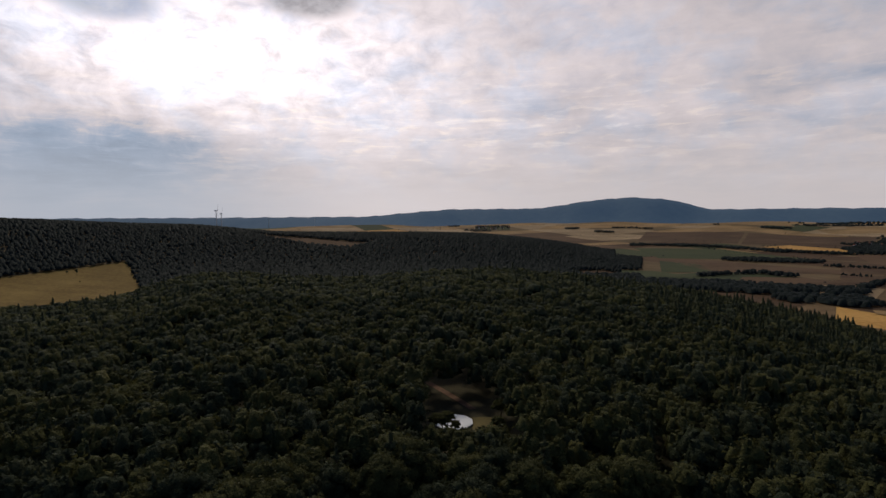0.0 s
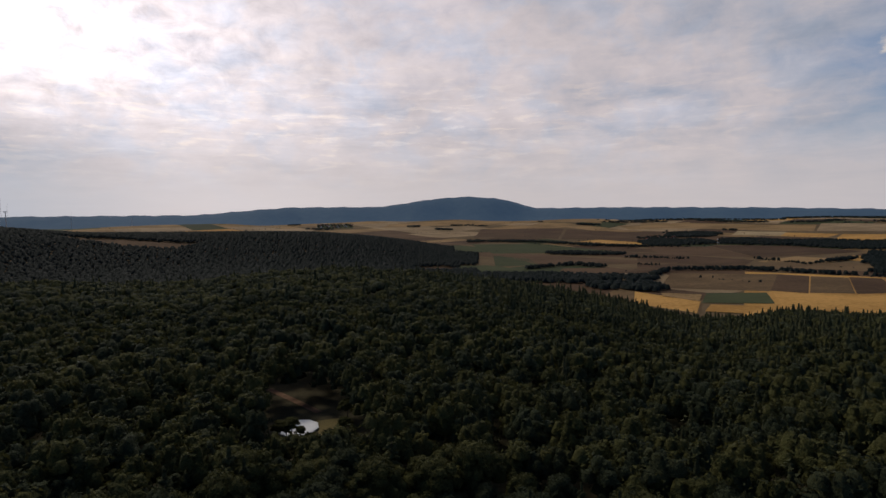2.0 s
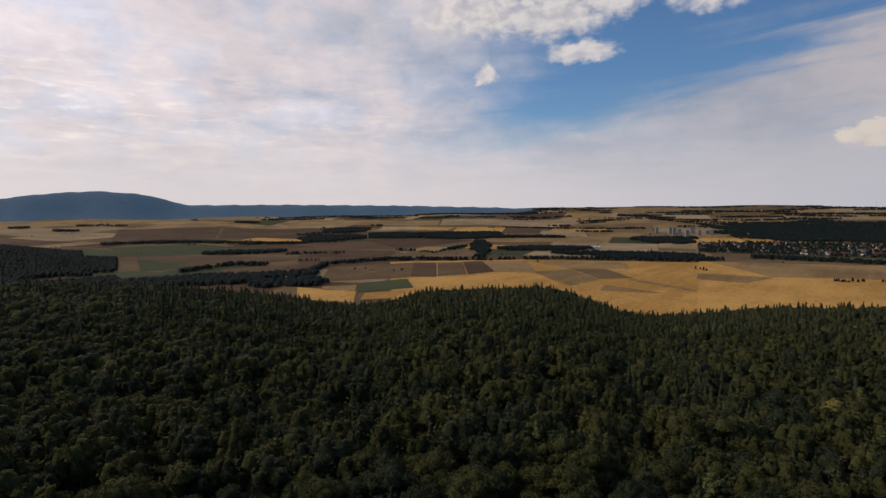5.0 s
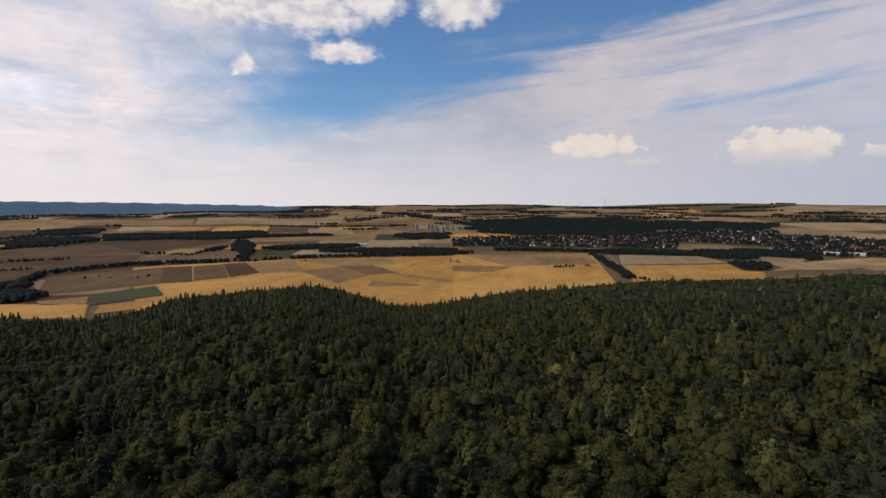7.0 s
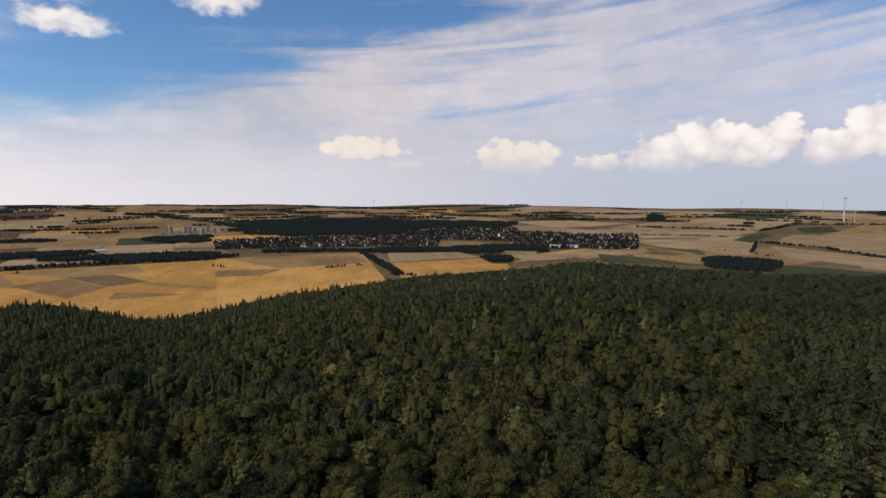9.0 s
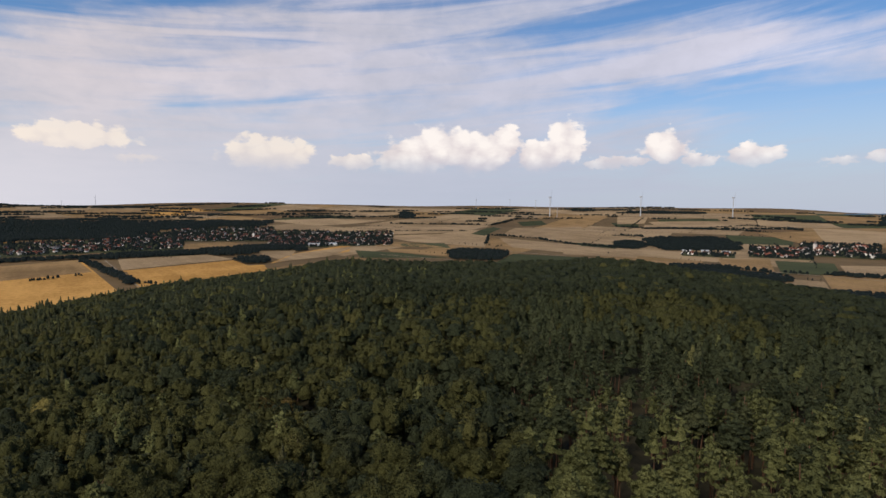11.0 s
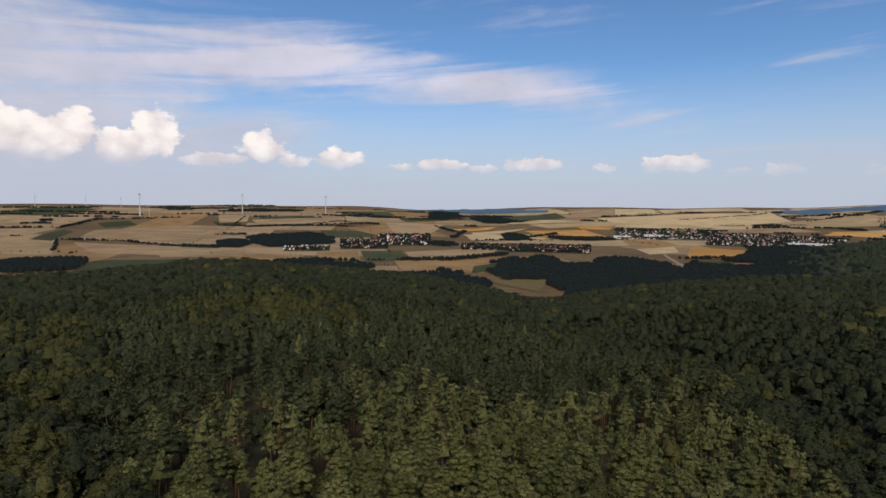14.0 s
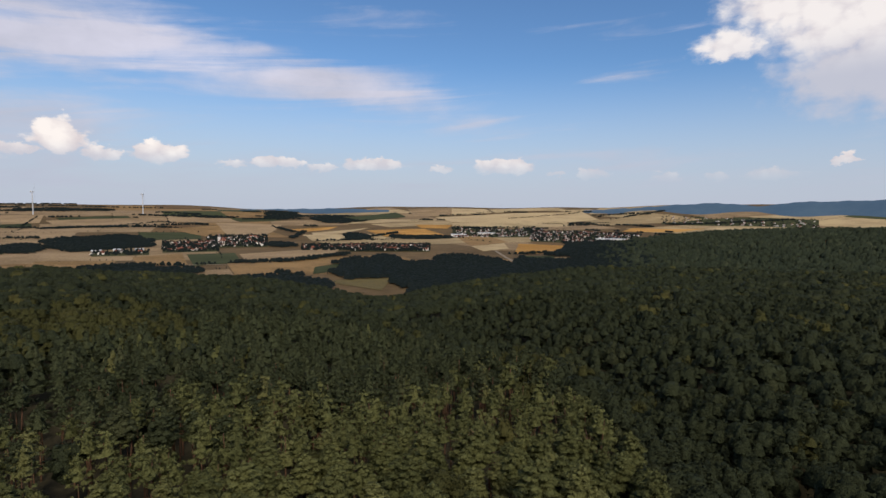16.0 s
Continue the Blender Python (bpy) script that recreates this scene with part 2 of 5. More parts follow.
def leaf_material(name, dark, light, odd, thin=0.2, each=0.52, ruffled=0.85):
    """Leaves: a tint for each tree (attribute and object), a smaller one for each tuft."""
    m = material(name, dark, light, grain=0.5, patch=0.012, rough=0.7, leafy=thin, spread=0.5)
    tree = m.node_tree
    surf = tree.nodes["Principled BSDF"]
    thin_node = [n for n in tree.nodes if n.bl_idname == "ShaderNodeBsdfTranslucent"][0]
    attr = tree.nodes.new("ShaderNodeAttribute")
    attr.attribute_name = "tint"
    info = tree.nodes.new("ShaderNodeObjectInfo")
    geo = [n for n in tree.nodes if n.bl_idname == "ShaderNodeNewGeometry"][0]
    one = (Val(tree, attr.outputs["Fac"]) + Val(tree, info.outputs["Random"])).op("FRACT")
    tuft = Val(tree, geo.outputs["Random Per Island"])
    old = Val(tree, surf.inputs["Base Color"].links[0].from_socket)
    k = (one * each + tuft * 0.12 + 0.14 + (0.52 - each) * 0.5).op("MINIMUM", 1.0).op("MAXIMUM", 0.0)
    col = blend(tree, k, dark, light)
    speck = noise_at(tree, Val(tree, geo.outputs["Position"]), 2.3, 3, 0.65).rise(0.30, 0.70)
    col = blend(tree, speck, blend(tree, 0.35, col, dark), col)
    col = blend(tree, 0.65, old, col)
    surf.inputs["Specular IOR Level"].default_value = 0.03
    col = blend(tree, one.rise(0.86, 1.0) * 0.28, col, odd)
    puff = tree.nodes.new("ShaderNodeAttribute")
    puff.attribute_name = "puff"
    turn = tree.nodes.new("ShaderNodeVectorTransform")
    turn.vector_type, turn.convert_from, turn.convert_to = "NORMAL", "OBJECT", "WORLD"
    tree.links.new(puff.outputs["Vector"], turn.inputs[0])
    where = Val(tree, geo.outputs["Position"])
    ruffle = noise_at(tree, where, 1.1, 2, 0.6) * 0.9 + noise_at(tree, where, 3.2, 2, 0.6) * 0.45
    bump = tree.nodes.new("ShaderNodeBump")
    bump.inputs["Strength"].default_value, bump.inputs["Distance"].default_value = 1.0, ruffled
    tree.links.new(ruffle.socket, bump.inputs["Height"])
    tree.links.new(turn.outputs[0], bump.inputs["Normal"])
    for node in (surf, thin_node):
        tree.links.new(bump.outputs[0], node.inputs["Normal"])
    for node in (surf.inputs["Base Color"], thin_node.inputs["Color"]):
        tree.links.new(col.socket, node)
    return m


MAT = {
    "ground": material("dry_farmland", (0.085, 0.058, 0.028), (0.17, 0.115, 0.058), 0.03, 0.004),
    "garden": material("village_gardens", (0.03, 0.038, 0.016), (0.085, 0.085, 0.04), 0.05, 0.01),
    "litter": material("forest_litter", (0.036, 0.032, 0.019), (0.075, 0.064, 0.037), 0.8, 0.05),
    "track": material("bare_track", (0.10, 0.060, 0.040), (0.22, 0.135, 0.088), 1.2, 0.2, relief=0.05),
    "grass": material("rough_grass", (0.095, 0.078, 0.034), (0.165, 0.130, 0.055), 1.5, 0.15, relief=0.05),
    "wheat": material("ripe_wheat", (0.325, 0.170, 0.044), (0.525, 0.290, 0.083), 0.15, 0.006, vary=0.6, streak=0.4, spread=1.7),
    "straw": material("cut_straw", (0.170, 0.106, 0.045), (0.30, 0.190, 0.083), 0.15, 0.006, vary=0.6, streak=0.6, spread=1.7),
    "stubble": material("tan_stubble", (0.215, 0.149, 0.080), (0.345, 0.245, 0.137), 0.15, 0.006, vary=0.6, streak=1.1, spread=1.7),
    # stubble made lighter: sunlight on the southern plain is put into the colour
    "pale": material("pale_dry_stubble", (0.29, 0.215, 0.112), (0.48, 0.365, 0.20), 0.15, 0.006, vary=1.0, streak=0.9, spread=1.7),
    "fallow": material("brown_fallow", (0.104, 0.066, 0.032), (0.175, 0.112, 0.054), 0.15, 0.006, vary=0.8, streak=0.8, spread=1.7),
    # redder fallow, darkened: cloud shadow over the northern plain is in the colour
    "tilled": material("tilled_soil", (0.066, 0.039, 0.021), (0.115, 0.069, 0.037), 0.15, 0.006, vary=0.9, streak=0.8, spread=1.7),
    "green": material("green_crop", (0.034, 0.041, 0.018), (0.064, 0.072, 0.031), 0.15, 0.006, vary=0.8, streak=0.2),
    "meadow": material("dry_meadow", (0.140, 0.088, 0.024), (0.225, 0.148, 0.044), 0.15, 0.01, vary=0.5, streak=0.3, spread=1.5),
    "bark": material("grey_bark", (0.05, 0.04, 0.03), (0.14, 0.11, 0.085), 6, 0.6, relief=0.03),
    "pine_bark": material("orange_pine_bark", (0.07, 0.042, 0.028), (0.20, 0.115, 0.07), 5, 0.5, relief=0.03),
    "broadleaf": leaf_material("broadleaf_leaves", (0.042, 0.044, 0.017), (0.088, 0.087, 0.030), (0.115, 0.100, 0.035), 0.15, 0.75),
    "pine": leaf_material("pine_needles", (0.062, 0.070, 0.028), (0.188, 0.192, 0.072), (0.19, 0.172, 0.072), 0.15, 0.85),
    # pine needles once more, with cloud shadow put into the colour
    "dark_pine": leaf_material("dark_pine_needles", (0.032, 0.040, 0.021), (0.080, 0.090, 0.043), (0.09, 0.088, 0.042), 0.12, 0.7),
    "spruce": leaf_material("spruce_needles", (0.041, 0.046, 0.023), (0.090, 0.094, 0.043), (0.12, 0.10, 0.05), 0.12),
    # darker copy of the broadleaf leaves: cloud shade put into the colour
    "oak": leaf_material("oak_leaves", (0.0230, 0.0290, 0.0165), (0.049, 0.057, 0.028), (0.062, 0.062, 0.028), 0.12),
    # woodland leaves with shade and blue distance put into the base colour
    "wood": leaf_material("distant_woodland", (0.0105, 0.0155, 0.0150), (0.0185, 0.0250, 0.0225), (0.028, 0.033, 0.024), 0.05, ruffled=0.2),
    # the same woodland in a lighter colour that stands for sunlight
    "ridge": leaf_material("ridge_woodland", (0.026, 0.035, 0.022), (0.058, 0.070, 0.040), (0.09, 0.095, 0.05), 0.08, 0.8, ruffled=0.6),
    "sheet": material("white_sheet", (0.70, 0.70, 0.70), (0.84, 0.84, 0.83), 2.0, 0.3, 0.5, relief=0.02),
    "concrete": material("weathered_concrete", (0.24, 0.235, 0.225), (0.36, 0.35, 0.33), 2.0, 0.3),
    "plaster": material("pale_plaster", (0.50, 0.48, 0.44), (0.78, 0.75, 0.70), 0.5, 0.02, vary=0.9),
    "tiles_red": material("red_roof_tiles", (0.10, 0.042, 0.032), (0.21, 0.085, 0.058), 1.5, 0.05, vary=0.9),
    "tiles_grey": material("dark_roof_tiles", (0.07, 0.065, 0.065), (0.17, 0.15, 0.14), 1.5, 0.05, vary=0.9),
    "steel": material("pale_painted_steel", (0.40, 0.42, 0.44), (0.54, 0.56, 0.58), 0.4, 0.02, 0.5),
}
# distance haze is painted in: bluish base colour plus a faint blue emission
hazed_hill = material("distant_wooded_hill", (0.020, 0.034, 0.040), (0.040, 0.056, 0.058), 0.02, 0.003)
haze_glow = hazed_hill.node_tree.nodes["Principled BSDF"]
haze_glow.inputs["Emission Color"].default_value, haze_glow.inputs["Emission Strength"].default_value = (0.28, 0.50, 0.88, 1), 0.14
MAT["far"] = hazed_hill


# ---- the lie of the land ----
def ease(u):
    u = np.clip(u, 0, 1)
    return u * u * (3 - 2 * u)


def curve(b, knots):
    k = np.array(knots, float)
    fine = np.arange(-90, 361, 1.0)
    v = np.interp(fine, k[:, 0], k[:, 1])
    v = np.convolve(np.pad(v, 3, "edge"), np.ones(7) / 7, "valid")
    return np.interp(b, fine, v)


# the depression of the wooded hill's brow, by bearing
BROW = [(-60, 7.0), (-40, 7.2), (-30, 7.1), (-27, 5.2), (-19, 5.6), (-11, 6.4), (4, 5.5), (13, 6.2), (19, 6.8), (32, 8.6), (38, 10.0), (45, 10.9),
        (49, 9.4), (57, 8.9), (65, 8.8), (70, 11.0), (74, 11.5), (84, 9.7), (96, 8.2), (108, 7.1), (116, 5.9), (131, 6.3), (146, 5.4),
        (158, 6.8), (167, 7.5), (172, 8.5), (179, 9.9), (183, 8.6), (198, 6.2), (225, 5.0), (260, 6.0), (300, 7.0)]
WEST_RIDGE = [(-90, 120), (-60, 170), (-40, 163), (-31, 143), (-23, 130), (-19.5, 102), (-11, 89), (4, 81), (9, 62), (13, 43), (18.5, 0), (280, 0), (300, 120), (360, 120)]
# the skyline of the plain, as a rise or fall in metres, by bearing
RIM = [(-90, -20), (-20, -30), (52, -34), (58, -18), (64, 0), (100, 0), (108, 26), (114, 12), (124, 2), (146, 4), (160, 6), (163, -14), (166, -30), (169, -8), (173, -26), (177, 16), (184, 14), (192, 22), (198, 26), (203, 46), (208, 62), (214, 72), (230, 78), (280, 0), (360, 0)]
EAST_RIDGE = [(-90, 0), (192, 0), (198, 35), (206, 77), (213, 101), (225, 118), (250, 120), (280, 60), (300, 0)]


def bearing_of(x, y):
    b = np.degrees(np.arctan2(x, y))
    return np.where(b < -70, b + 360, b)


HILL_EDGE = 680.0      # where the wooded hill ends and falls to the plain


def hill_slope(b):
    return (HILL_EDGE * np.tan(np.radians(curve(b, BROW))) - 37) / (HILL_EDGE - 60)


# where the pine stand on the spur ends, by bearing
PINE_EDGE = [(120, 330), (160, 300), (172, 285), (176.4, 269), (179.8, 241), (185.1, 201), (192.2, 174), (198.1, 150), (201.9, 124), (205.9, 99), (208.6, 81), (216, 40), (235, 20)]


def pine_edge(b):
    return np.interp(b, [p[0] for p in PINE_EDGE], [p[1] for p in PINE_EDGE])


def land(x, y):
    """The ground's height."""
    x, y = np.asarray(x, float), np.asarray(y, float)
    r, b = np.hypot(x, y), bearing_of(x, y)
    plain = EYE_Z - np.interp(r, [0, 1600, 2200, 2600, 3000, 3500, 4000, 4500, 4950], [165, 165, 163, 157, 144, 118, 90, 60, 38])
    roll = np.sin(x / 310 + 1.3) * np.cos(y / 270 + 0.4) + 0.6 * np.sin(x / 170 - y / 210)
    plain = plain + roll * np.interp(r, [0, 1300, 2200, 3500, 4900], [0, 0, 4, 8, 7])
    down = ease((r - HILL_EDGE) / 250)
    hump = 1.2 * np.sin(x / 41 + 0.5) * np.cos(y / 37)
    z = plain * down + (hump - hill_slope(b) * np.minimum(1, r / 50) * (np.sqrt((r - 60) ** 2 + 900) + r - 60) / 2) * (1 - down)
    z = z - 13 * np.exp(-((r - pine_edge(b) - 75) / 55) ** 2) * ease((b - 177) / 14) * ease((240 - b) / 12)
    z = z + curve(b, RIM) * ease((r - 3700) / 1100)
    z = z + curve(b, WEST_RIDGE) * np.exp(-((r - 2000) / 450) ** 2)
    return z + curve(b, EAST_RIDGE) * np.exp(-((r - 1500) / 350) ** 2)


def at(bearing, r, lift=0.0):
    x, y = math.sin(radians(bearing)) * r, math.cos(radians(bearing)) * r
    return Vector((x, y, float(land(x, y)) + lift))


def mesh_from(name, verts, faces, mats, smooth=False, tint=None, puff=None):
    """A mesh from arrays of places and of triangles or quads."""
    me = bpy.data.meshes.new(name)
    verts, faces = np.asarray(verts, np.float32), np.asarray(faces, np.int32)
    n, k = faces.shape
    me.vertices.add(len(verts))
    me.vertices.foreach_set("co", verts.ravel())
    me.loops.add(n * k)
    me.loops.foreach_set("vertex_index", faces.ravel())
    me.polygons.add(n)
    me.polygons.foreach_set("loop_start", np.arange(0, n * k, k, dtype=np.int32))
    if smooth:
        me.polygons.foreach_set("use_smooth", np.ones(n, bool))
    if tint is not None:
        me.attributes.new("tint", "FLOAT", "POINT").data.foreach_set("value", np.asarray(tint, np.float32))
    if puff is not None:
        me.attributes.new("puff", "FLOAT_VECTOR", "POINT").data.foreach_set("vector", np.asarray(puff, np.float32).ravel())
    for m in mats if isinstance(mats, (list, tuple)) else [mats]:
        me.materials.append(m)
    me.update(calc_edges=True)
    return me


def part(name, bm, mat, parent, label=""):
    me = bpy.data.meshes.new(name)
    bm.to_mesh(me)
    bm.free()
    me.materials.append(mat)
    ob = new(name, me)
    ob.parent = parent
    return tagged(ob, label)


def grid_faces(rows, cols, closed=False):
    i, j = np.meshgrid(np.arange(rows - 1), np.arange(cols if closed else cols - 1), indexing="ij")
    a, jn = i * cols + j, (j + 1) % cols
    return np.stack([a, (i + 1) * cols + j, (i + 1) * cols + jn, i * cols + jn], -1).reshape(-1, 4)[:, ::-1]


def make_ground():
    radii = np.concatenate([[0.01], np.arange(4, 200, 8), np.arange(200, 700, 14), np.arange(700, 2000, 26), np.arange(2000, 4960, 70), [4960]])
    turn = np.radians(np.arange(0, 360, 1.0))
    rr, aa = np.meshgrid(radii, turn, indexing="ij")
    x, y = rr * np.sin(aa), rr * np.cos(aa)
    z = land(x, y)
    me = mesh_from("ground", np.stack([x, y, z], -1).reshape(-1, 3), grid_faces(len(radii), len(turn), True), [MAT["ground"], MAT["litter"]], True)
    ring = np.repeat(np.arange(len(radii) - 1), len(turn))
    me.polygons.foreach_set("material_index", (radii[ring] < HILL_EDGE + 90).astype(np.int32))
    tagged(new("ground", me), "rolling farmland and wooded hills reaching the horizon", "ground", kind="structure")


make_ground()

FAR_TOPS = [(-70, -0.3), (-40, 0.1), (-22, -0.1), (-15, -0.15), (-8, -0.2), (-3, 0.2), (1, 0.47), (9, 0.40), (11, 0.5), (13, 0.78), (16, 1.2), (19, 1.42), (22, 1.2), (24, 0.9),
            (25.5, 0.35), (27, 0.05), (36, 0.03), (48, -0.17), (58, -0.45), (66, -0.8), (160, -0.9), (173, -0.55), (185, -0.7), (194, -0.55), (200, -0.36), (205, 0.0), (208, 0.3), (212, 0.56),
            (215.7, 0.27), (218, 0.68), (224, 0.93), (240, 0.9), (262, 0.2), (290, -0.3)]


def make_far_hills():
    """Wooded ranges on the horizon."""
    for first, last in ((-60, 66), (162, 290)):
        bs = np.arange(first, last + 0.01, 0.4)
        fr = np.linspace(0, 1, 9)
        k = np.array(FAR_TOPS)
        el = np.interp(bs, k[:, 0], k[:, 1]) + 0.03 * np.sin(bs * 2.3) + 0.02 * np.sin(bs * 5.1 + 1)
        top = EYE_Z + 4700 * np.tan(np.radians(el))
        verts = []
        for f in fr:
            r = 4200 + 700 * f + 60 * np.sin(bs * 0.8)
            x, y = r * np.sin(np.radians(bs)), r * np.cos(np.radians(bs))
            base = land(x, y) - 12
            up = math.sin(min(f / 0.72, 1) * math.pi / 2) ** 1.6 if f <= 0.72 else 1 - 0.3 * (f - 0.72)
            verts.append(np.stack([x, y, base + (top - base) * up], -1))
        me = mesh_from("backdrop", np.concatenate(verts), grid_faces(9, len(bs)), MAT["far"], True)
        tagged(new("backdrop", me), "wooded hills far off on the horizon, blue haze painted into their colour", "hills", kind="structure")


make_far_hills()

# ---- fields ----
FIELD_LABEL = {"grass": "rough dry grassland below the wooded hill", "meadow": "dry yellow-green meadow below the wooded ridge", "pale": "pale field of dry stubble on the plain, sunlight put into its colour", "wheat": "golden field of ripe wheat on the plain", "straw": "dull tan field of cut straw on the plain", "stubble": "pale harvested stubble field on the plain",
               "fallow": "brown fallow field on the plain", "tilled": "reddish-brown fallow field on the plain, cloud shade put into its colour", "green": "green crop field on the plain"}
FIELDS_DONE = []


def drape(corners, lift, cell=45.0):
    """A four-cornered patch laid over the land."""
    c = np.array(corners, float)
    n = max(2, int(max(np.hypot(*(c[1] - c[0])), np.hypot(*(c[2] - c[3]))) / cell) + 2)
    m = max(2, int(max(np.hypot(*(c[3] - c[0])), np.hypot(*(c[2] - c[1]))) / cell) + 2)
    u, v = np.meshgrid(np.linspace(0, 1, n), np.linspace(0, 1, m), indexing="ij")
    p = ((1 - u) * (1 - v))[..., None] * c[0] + (u * (1 - v))[..., None] * c[1] + (u * v)[..., None] * c[2] + ((1 - u) * v)[..., None] * c[3]
    x, y = p[..., 0], p[..., 1]
    f = grid_faces(n, m)
    nrm = np.cross(np.append(c[1] - c[0], 0), np.append(c[3] - c[0], 0))[2]
    return np.stack([x, y, land(x, y) + lift], -1).reshape(-1, 3), (f[:, ::-1] if nrm > 0 else f)


def xy(bearing, r):
    return (math.sin(radians(bearing)) * r, math.cos(radians(bearing)) * r)


def field(kind, corners, lift=1.2):
    v, f = drape(corners, lift)
    ob = new("field", mesh_from("field", v, f, MAT[kind], True))
    tagged(ob, FIELD_LABEL[kind], "field", "fields on the plain")
    FIELDS_DONE.append(np.array(corners))
    return ob


# fields known one by one: kind, then bearing and distance of four corners
LARGE_FIELDS = [
    ("wheat", (46.5, 800), (60.2, 800), (60.2, 1560), (46.5, 1510)),
    ("wheat", (60.2, 800), (78, 800), (78, 1590), (60.2, 1570)),
    ("wheat", (78, 800), (97.0, 900), (92.6, 1690), (78, 1620)),
    ("wheat", (97.6, 960), (110, 1005), (108.2, 1440), (96.0, 1400)),
    ("meadow", (-46, 1230), (-29.3, 1230), (-30.8, 1560), (-46, 1440)),
    ("fallow", (31, 880), (42.4, 815), (43, 1005), (35, 1130)),
]
NORTH_FIELDS = [
    ("tilled", (-20.5, 1928), (-15.1, 1870), (-14.3, 1748), (-18.4, 1850)),
    ("tilled", (-15.1, 1870), (-7.5, 1772), (-9.9, 1710), (-14.3, 1748)),
    ("straw", (11.2, 3920), (24.0, 4352), (25.1, 3846), (10.2, 3584)),
    ("straw", (24.0, 4544), (32.6, 4182), (33.5, 3682), (25.1, 3846)),
    ("straw", (35.0, 3562), (41.7, 3736), (41.7, 3436), (36.2, 3364)),
    ("tilled", (20.9, 3468), (29.6, 3300), (29.0, 2662), (20.1, 2784)),
    ("tilled", (29.9, 3268), (39.5, 3238), (38.9, 2862), (29.3, 2634)),
    ("green", (19.8, 2358), (27.9, 2378), (35.3, 2130), (22.2, 1946)),
    ("tilled", (28.4, 2404), (41.7, 2198), (41.7, 2042), (35.6, 2126)),
    ("tilled", (22.7, 1898), (27.2, 1934), (41.7, 1708), (27.2, 1582)),
    ("green", (22.2, 1862), (25.8, 1792), (27.2, 1582), (22.4, 1518)),
    ("tilled", (29.5, 1486), (34.3, 1528), (39.3, 1442), (28.9, 1332)),
]
NORTH_EAST_FIELDS = [
    ("green", (17.6, 1524), (21.6, 1554), (25.5, 1448), (19.4, 1402)),
    ("tilled", (12.8, 1424), (16.8, 1488), (20.5, 1430), (15.7, 1368)),
    ("straw", (37.2, 3734), (51.9, 3584), (51.7, 3286), (37.1, 3432)),
    ("pale", (45.8, 3226), (49.7, 3226), (49.2, 2994), (45.3, 3002)),
    ("stubble", (52.2, 3640), (66.5, 3730), (65.9, 3260), (51.9, 3280)),
    ("wheat", (53.7, 3110), (59.0, 3102), (58.5, 2726), (53.2, 2796)),
    ("tilled", (43.5, 2358), (49.7, 2432), (55.5, 2330), (47.7, 1926)),
    ("tilled", (37.7, 2346), (43.5, 2312), (47.5, 1930), (39.2, 1988)),
    ("tilled", (37.0, 2066), (47.2, 1836), (46.3, 1620), (36.9, 1722)),
    ("tilled", (36.9, 1662), (42.8, 1602), (39.1, 1466), (36.9, 1428)),
    ("fallow", (48.2, 1820), (55.7, 1870), (56.2, 1650), (48.6, 1642)),
]
GOLDEN_FIELDS = [
    ("fallow", (40.1, 1424), (49.1, 1484), (48.6, 1188), (39.0, 1158)),
    ("tilled", (49.1, 1484), (51.5, 1478), (51.5, 1192), (48.6, 1198)),
    ("fallow", (51.6, 1476), (54.3, 1486), (54.8, 1232), (51.6, 1200)),
    ("tilled", (54.3, 1500), (56.5, 1508), (57.8, 1284), (54.9, 1230)),
    ("straw", (56.6, 1506), (61.2, 1528), (62.2, 1286), (57.9, 1274)),
    ("wheat", (48.8, 1170), (62.3, 1264), (64.9, 1070), (49.7, 1004)),
    ("straw", (61.7, 1288), (65.8, 1344), (68.7, 1178), (65.8, 1074)),
    ("fallow", (65.8, 1356), (69.4, 1366), (72.1, 1218), (68.7, 1188)),
    ("straw", (72.1, 1208), (77.9, 1092), (77.9, 1068), (71.2, 1192)),
    ("straw", (69.3, 1102), (73.0, 1056), (75.4, 1026), (68.7, 1028)),
    ("straw", (61.2, 1528), (71.2, 1536), (71.8, 1384), (65.8, 1356)),
]
GREEN_EDGE_FIELDS = [
    ("green", (43.3, 1118), (48.3, 1168), (49.0, 1040), (42.9, 1000)),
    ("straw", (39.2, 1090), (42.9, 1096), (42.7, 1018), (39.4, 1046)),
    ("wheat", (36.7, 1096), (42.8, 1012), (42.5, 902), (36.7, 954)),
    ("wheat", (43.7, 990), (48.1, 1006), (46.8, 928), (43.2, 920)),
    ("straw", (79.1, 1604), (92.2, 1736), (93.3, 1436), (84.0, 1352)),
    ("straw", (77.9, 1354), (84.3, 1340), (82.2, 1228), (77.9, 1244)),
    ("wheat", (95.4, 1426), (105.3, 1572), (108.3, 1286), (98.3, 1312)),
    ("stubble", (95.3, 1712), (102.9, 1750), (105.3, 1602), (95.6, 1442)),
    ("stubble", (107.6, 1804), (111.3, 1728), (109.7, 1558), (108.1, 1702)),
    ("wheat", (108.8, 1466), (111.1, 1710), (116.9, 2030), (116.9, 1754)),
]
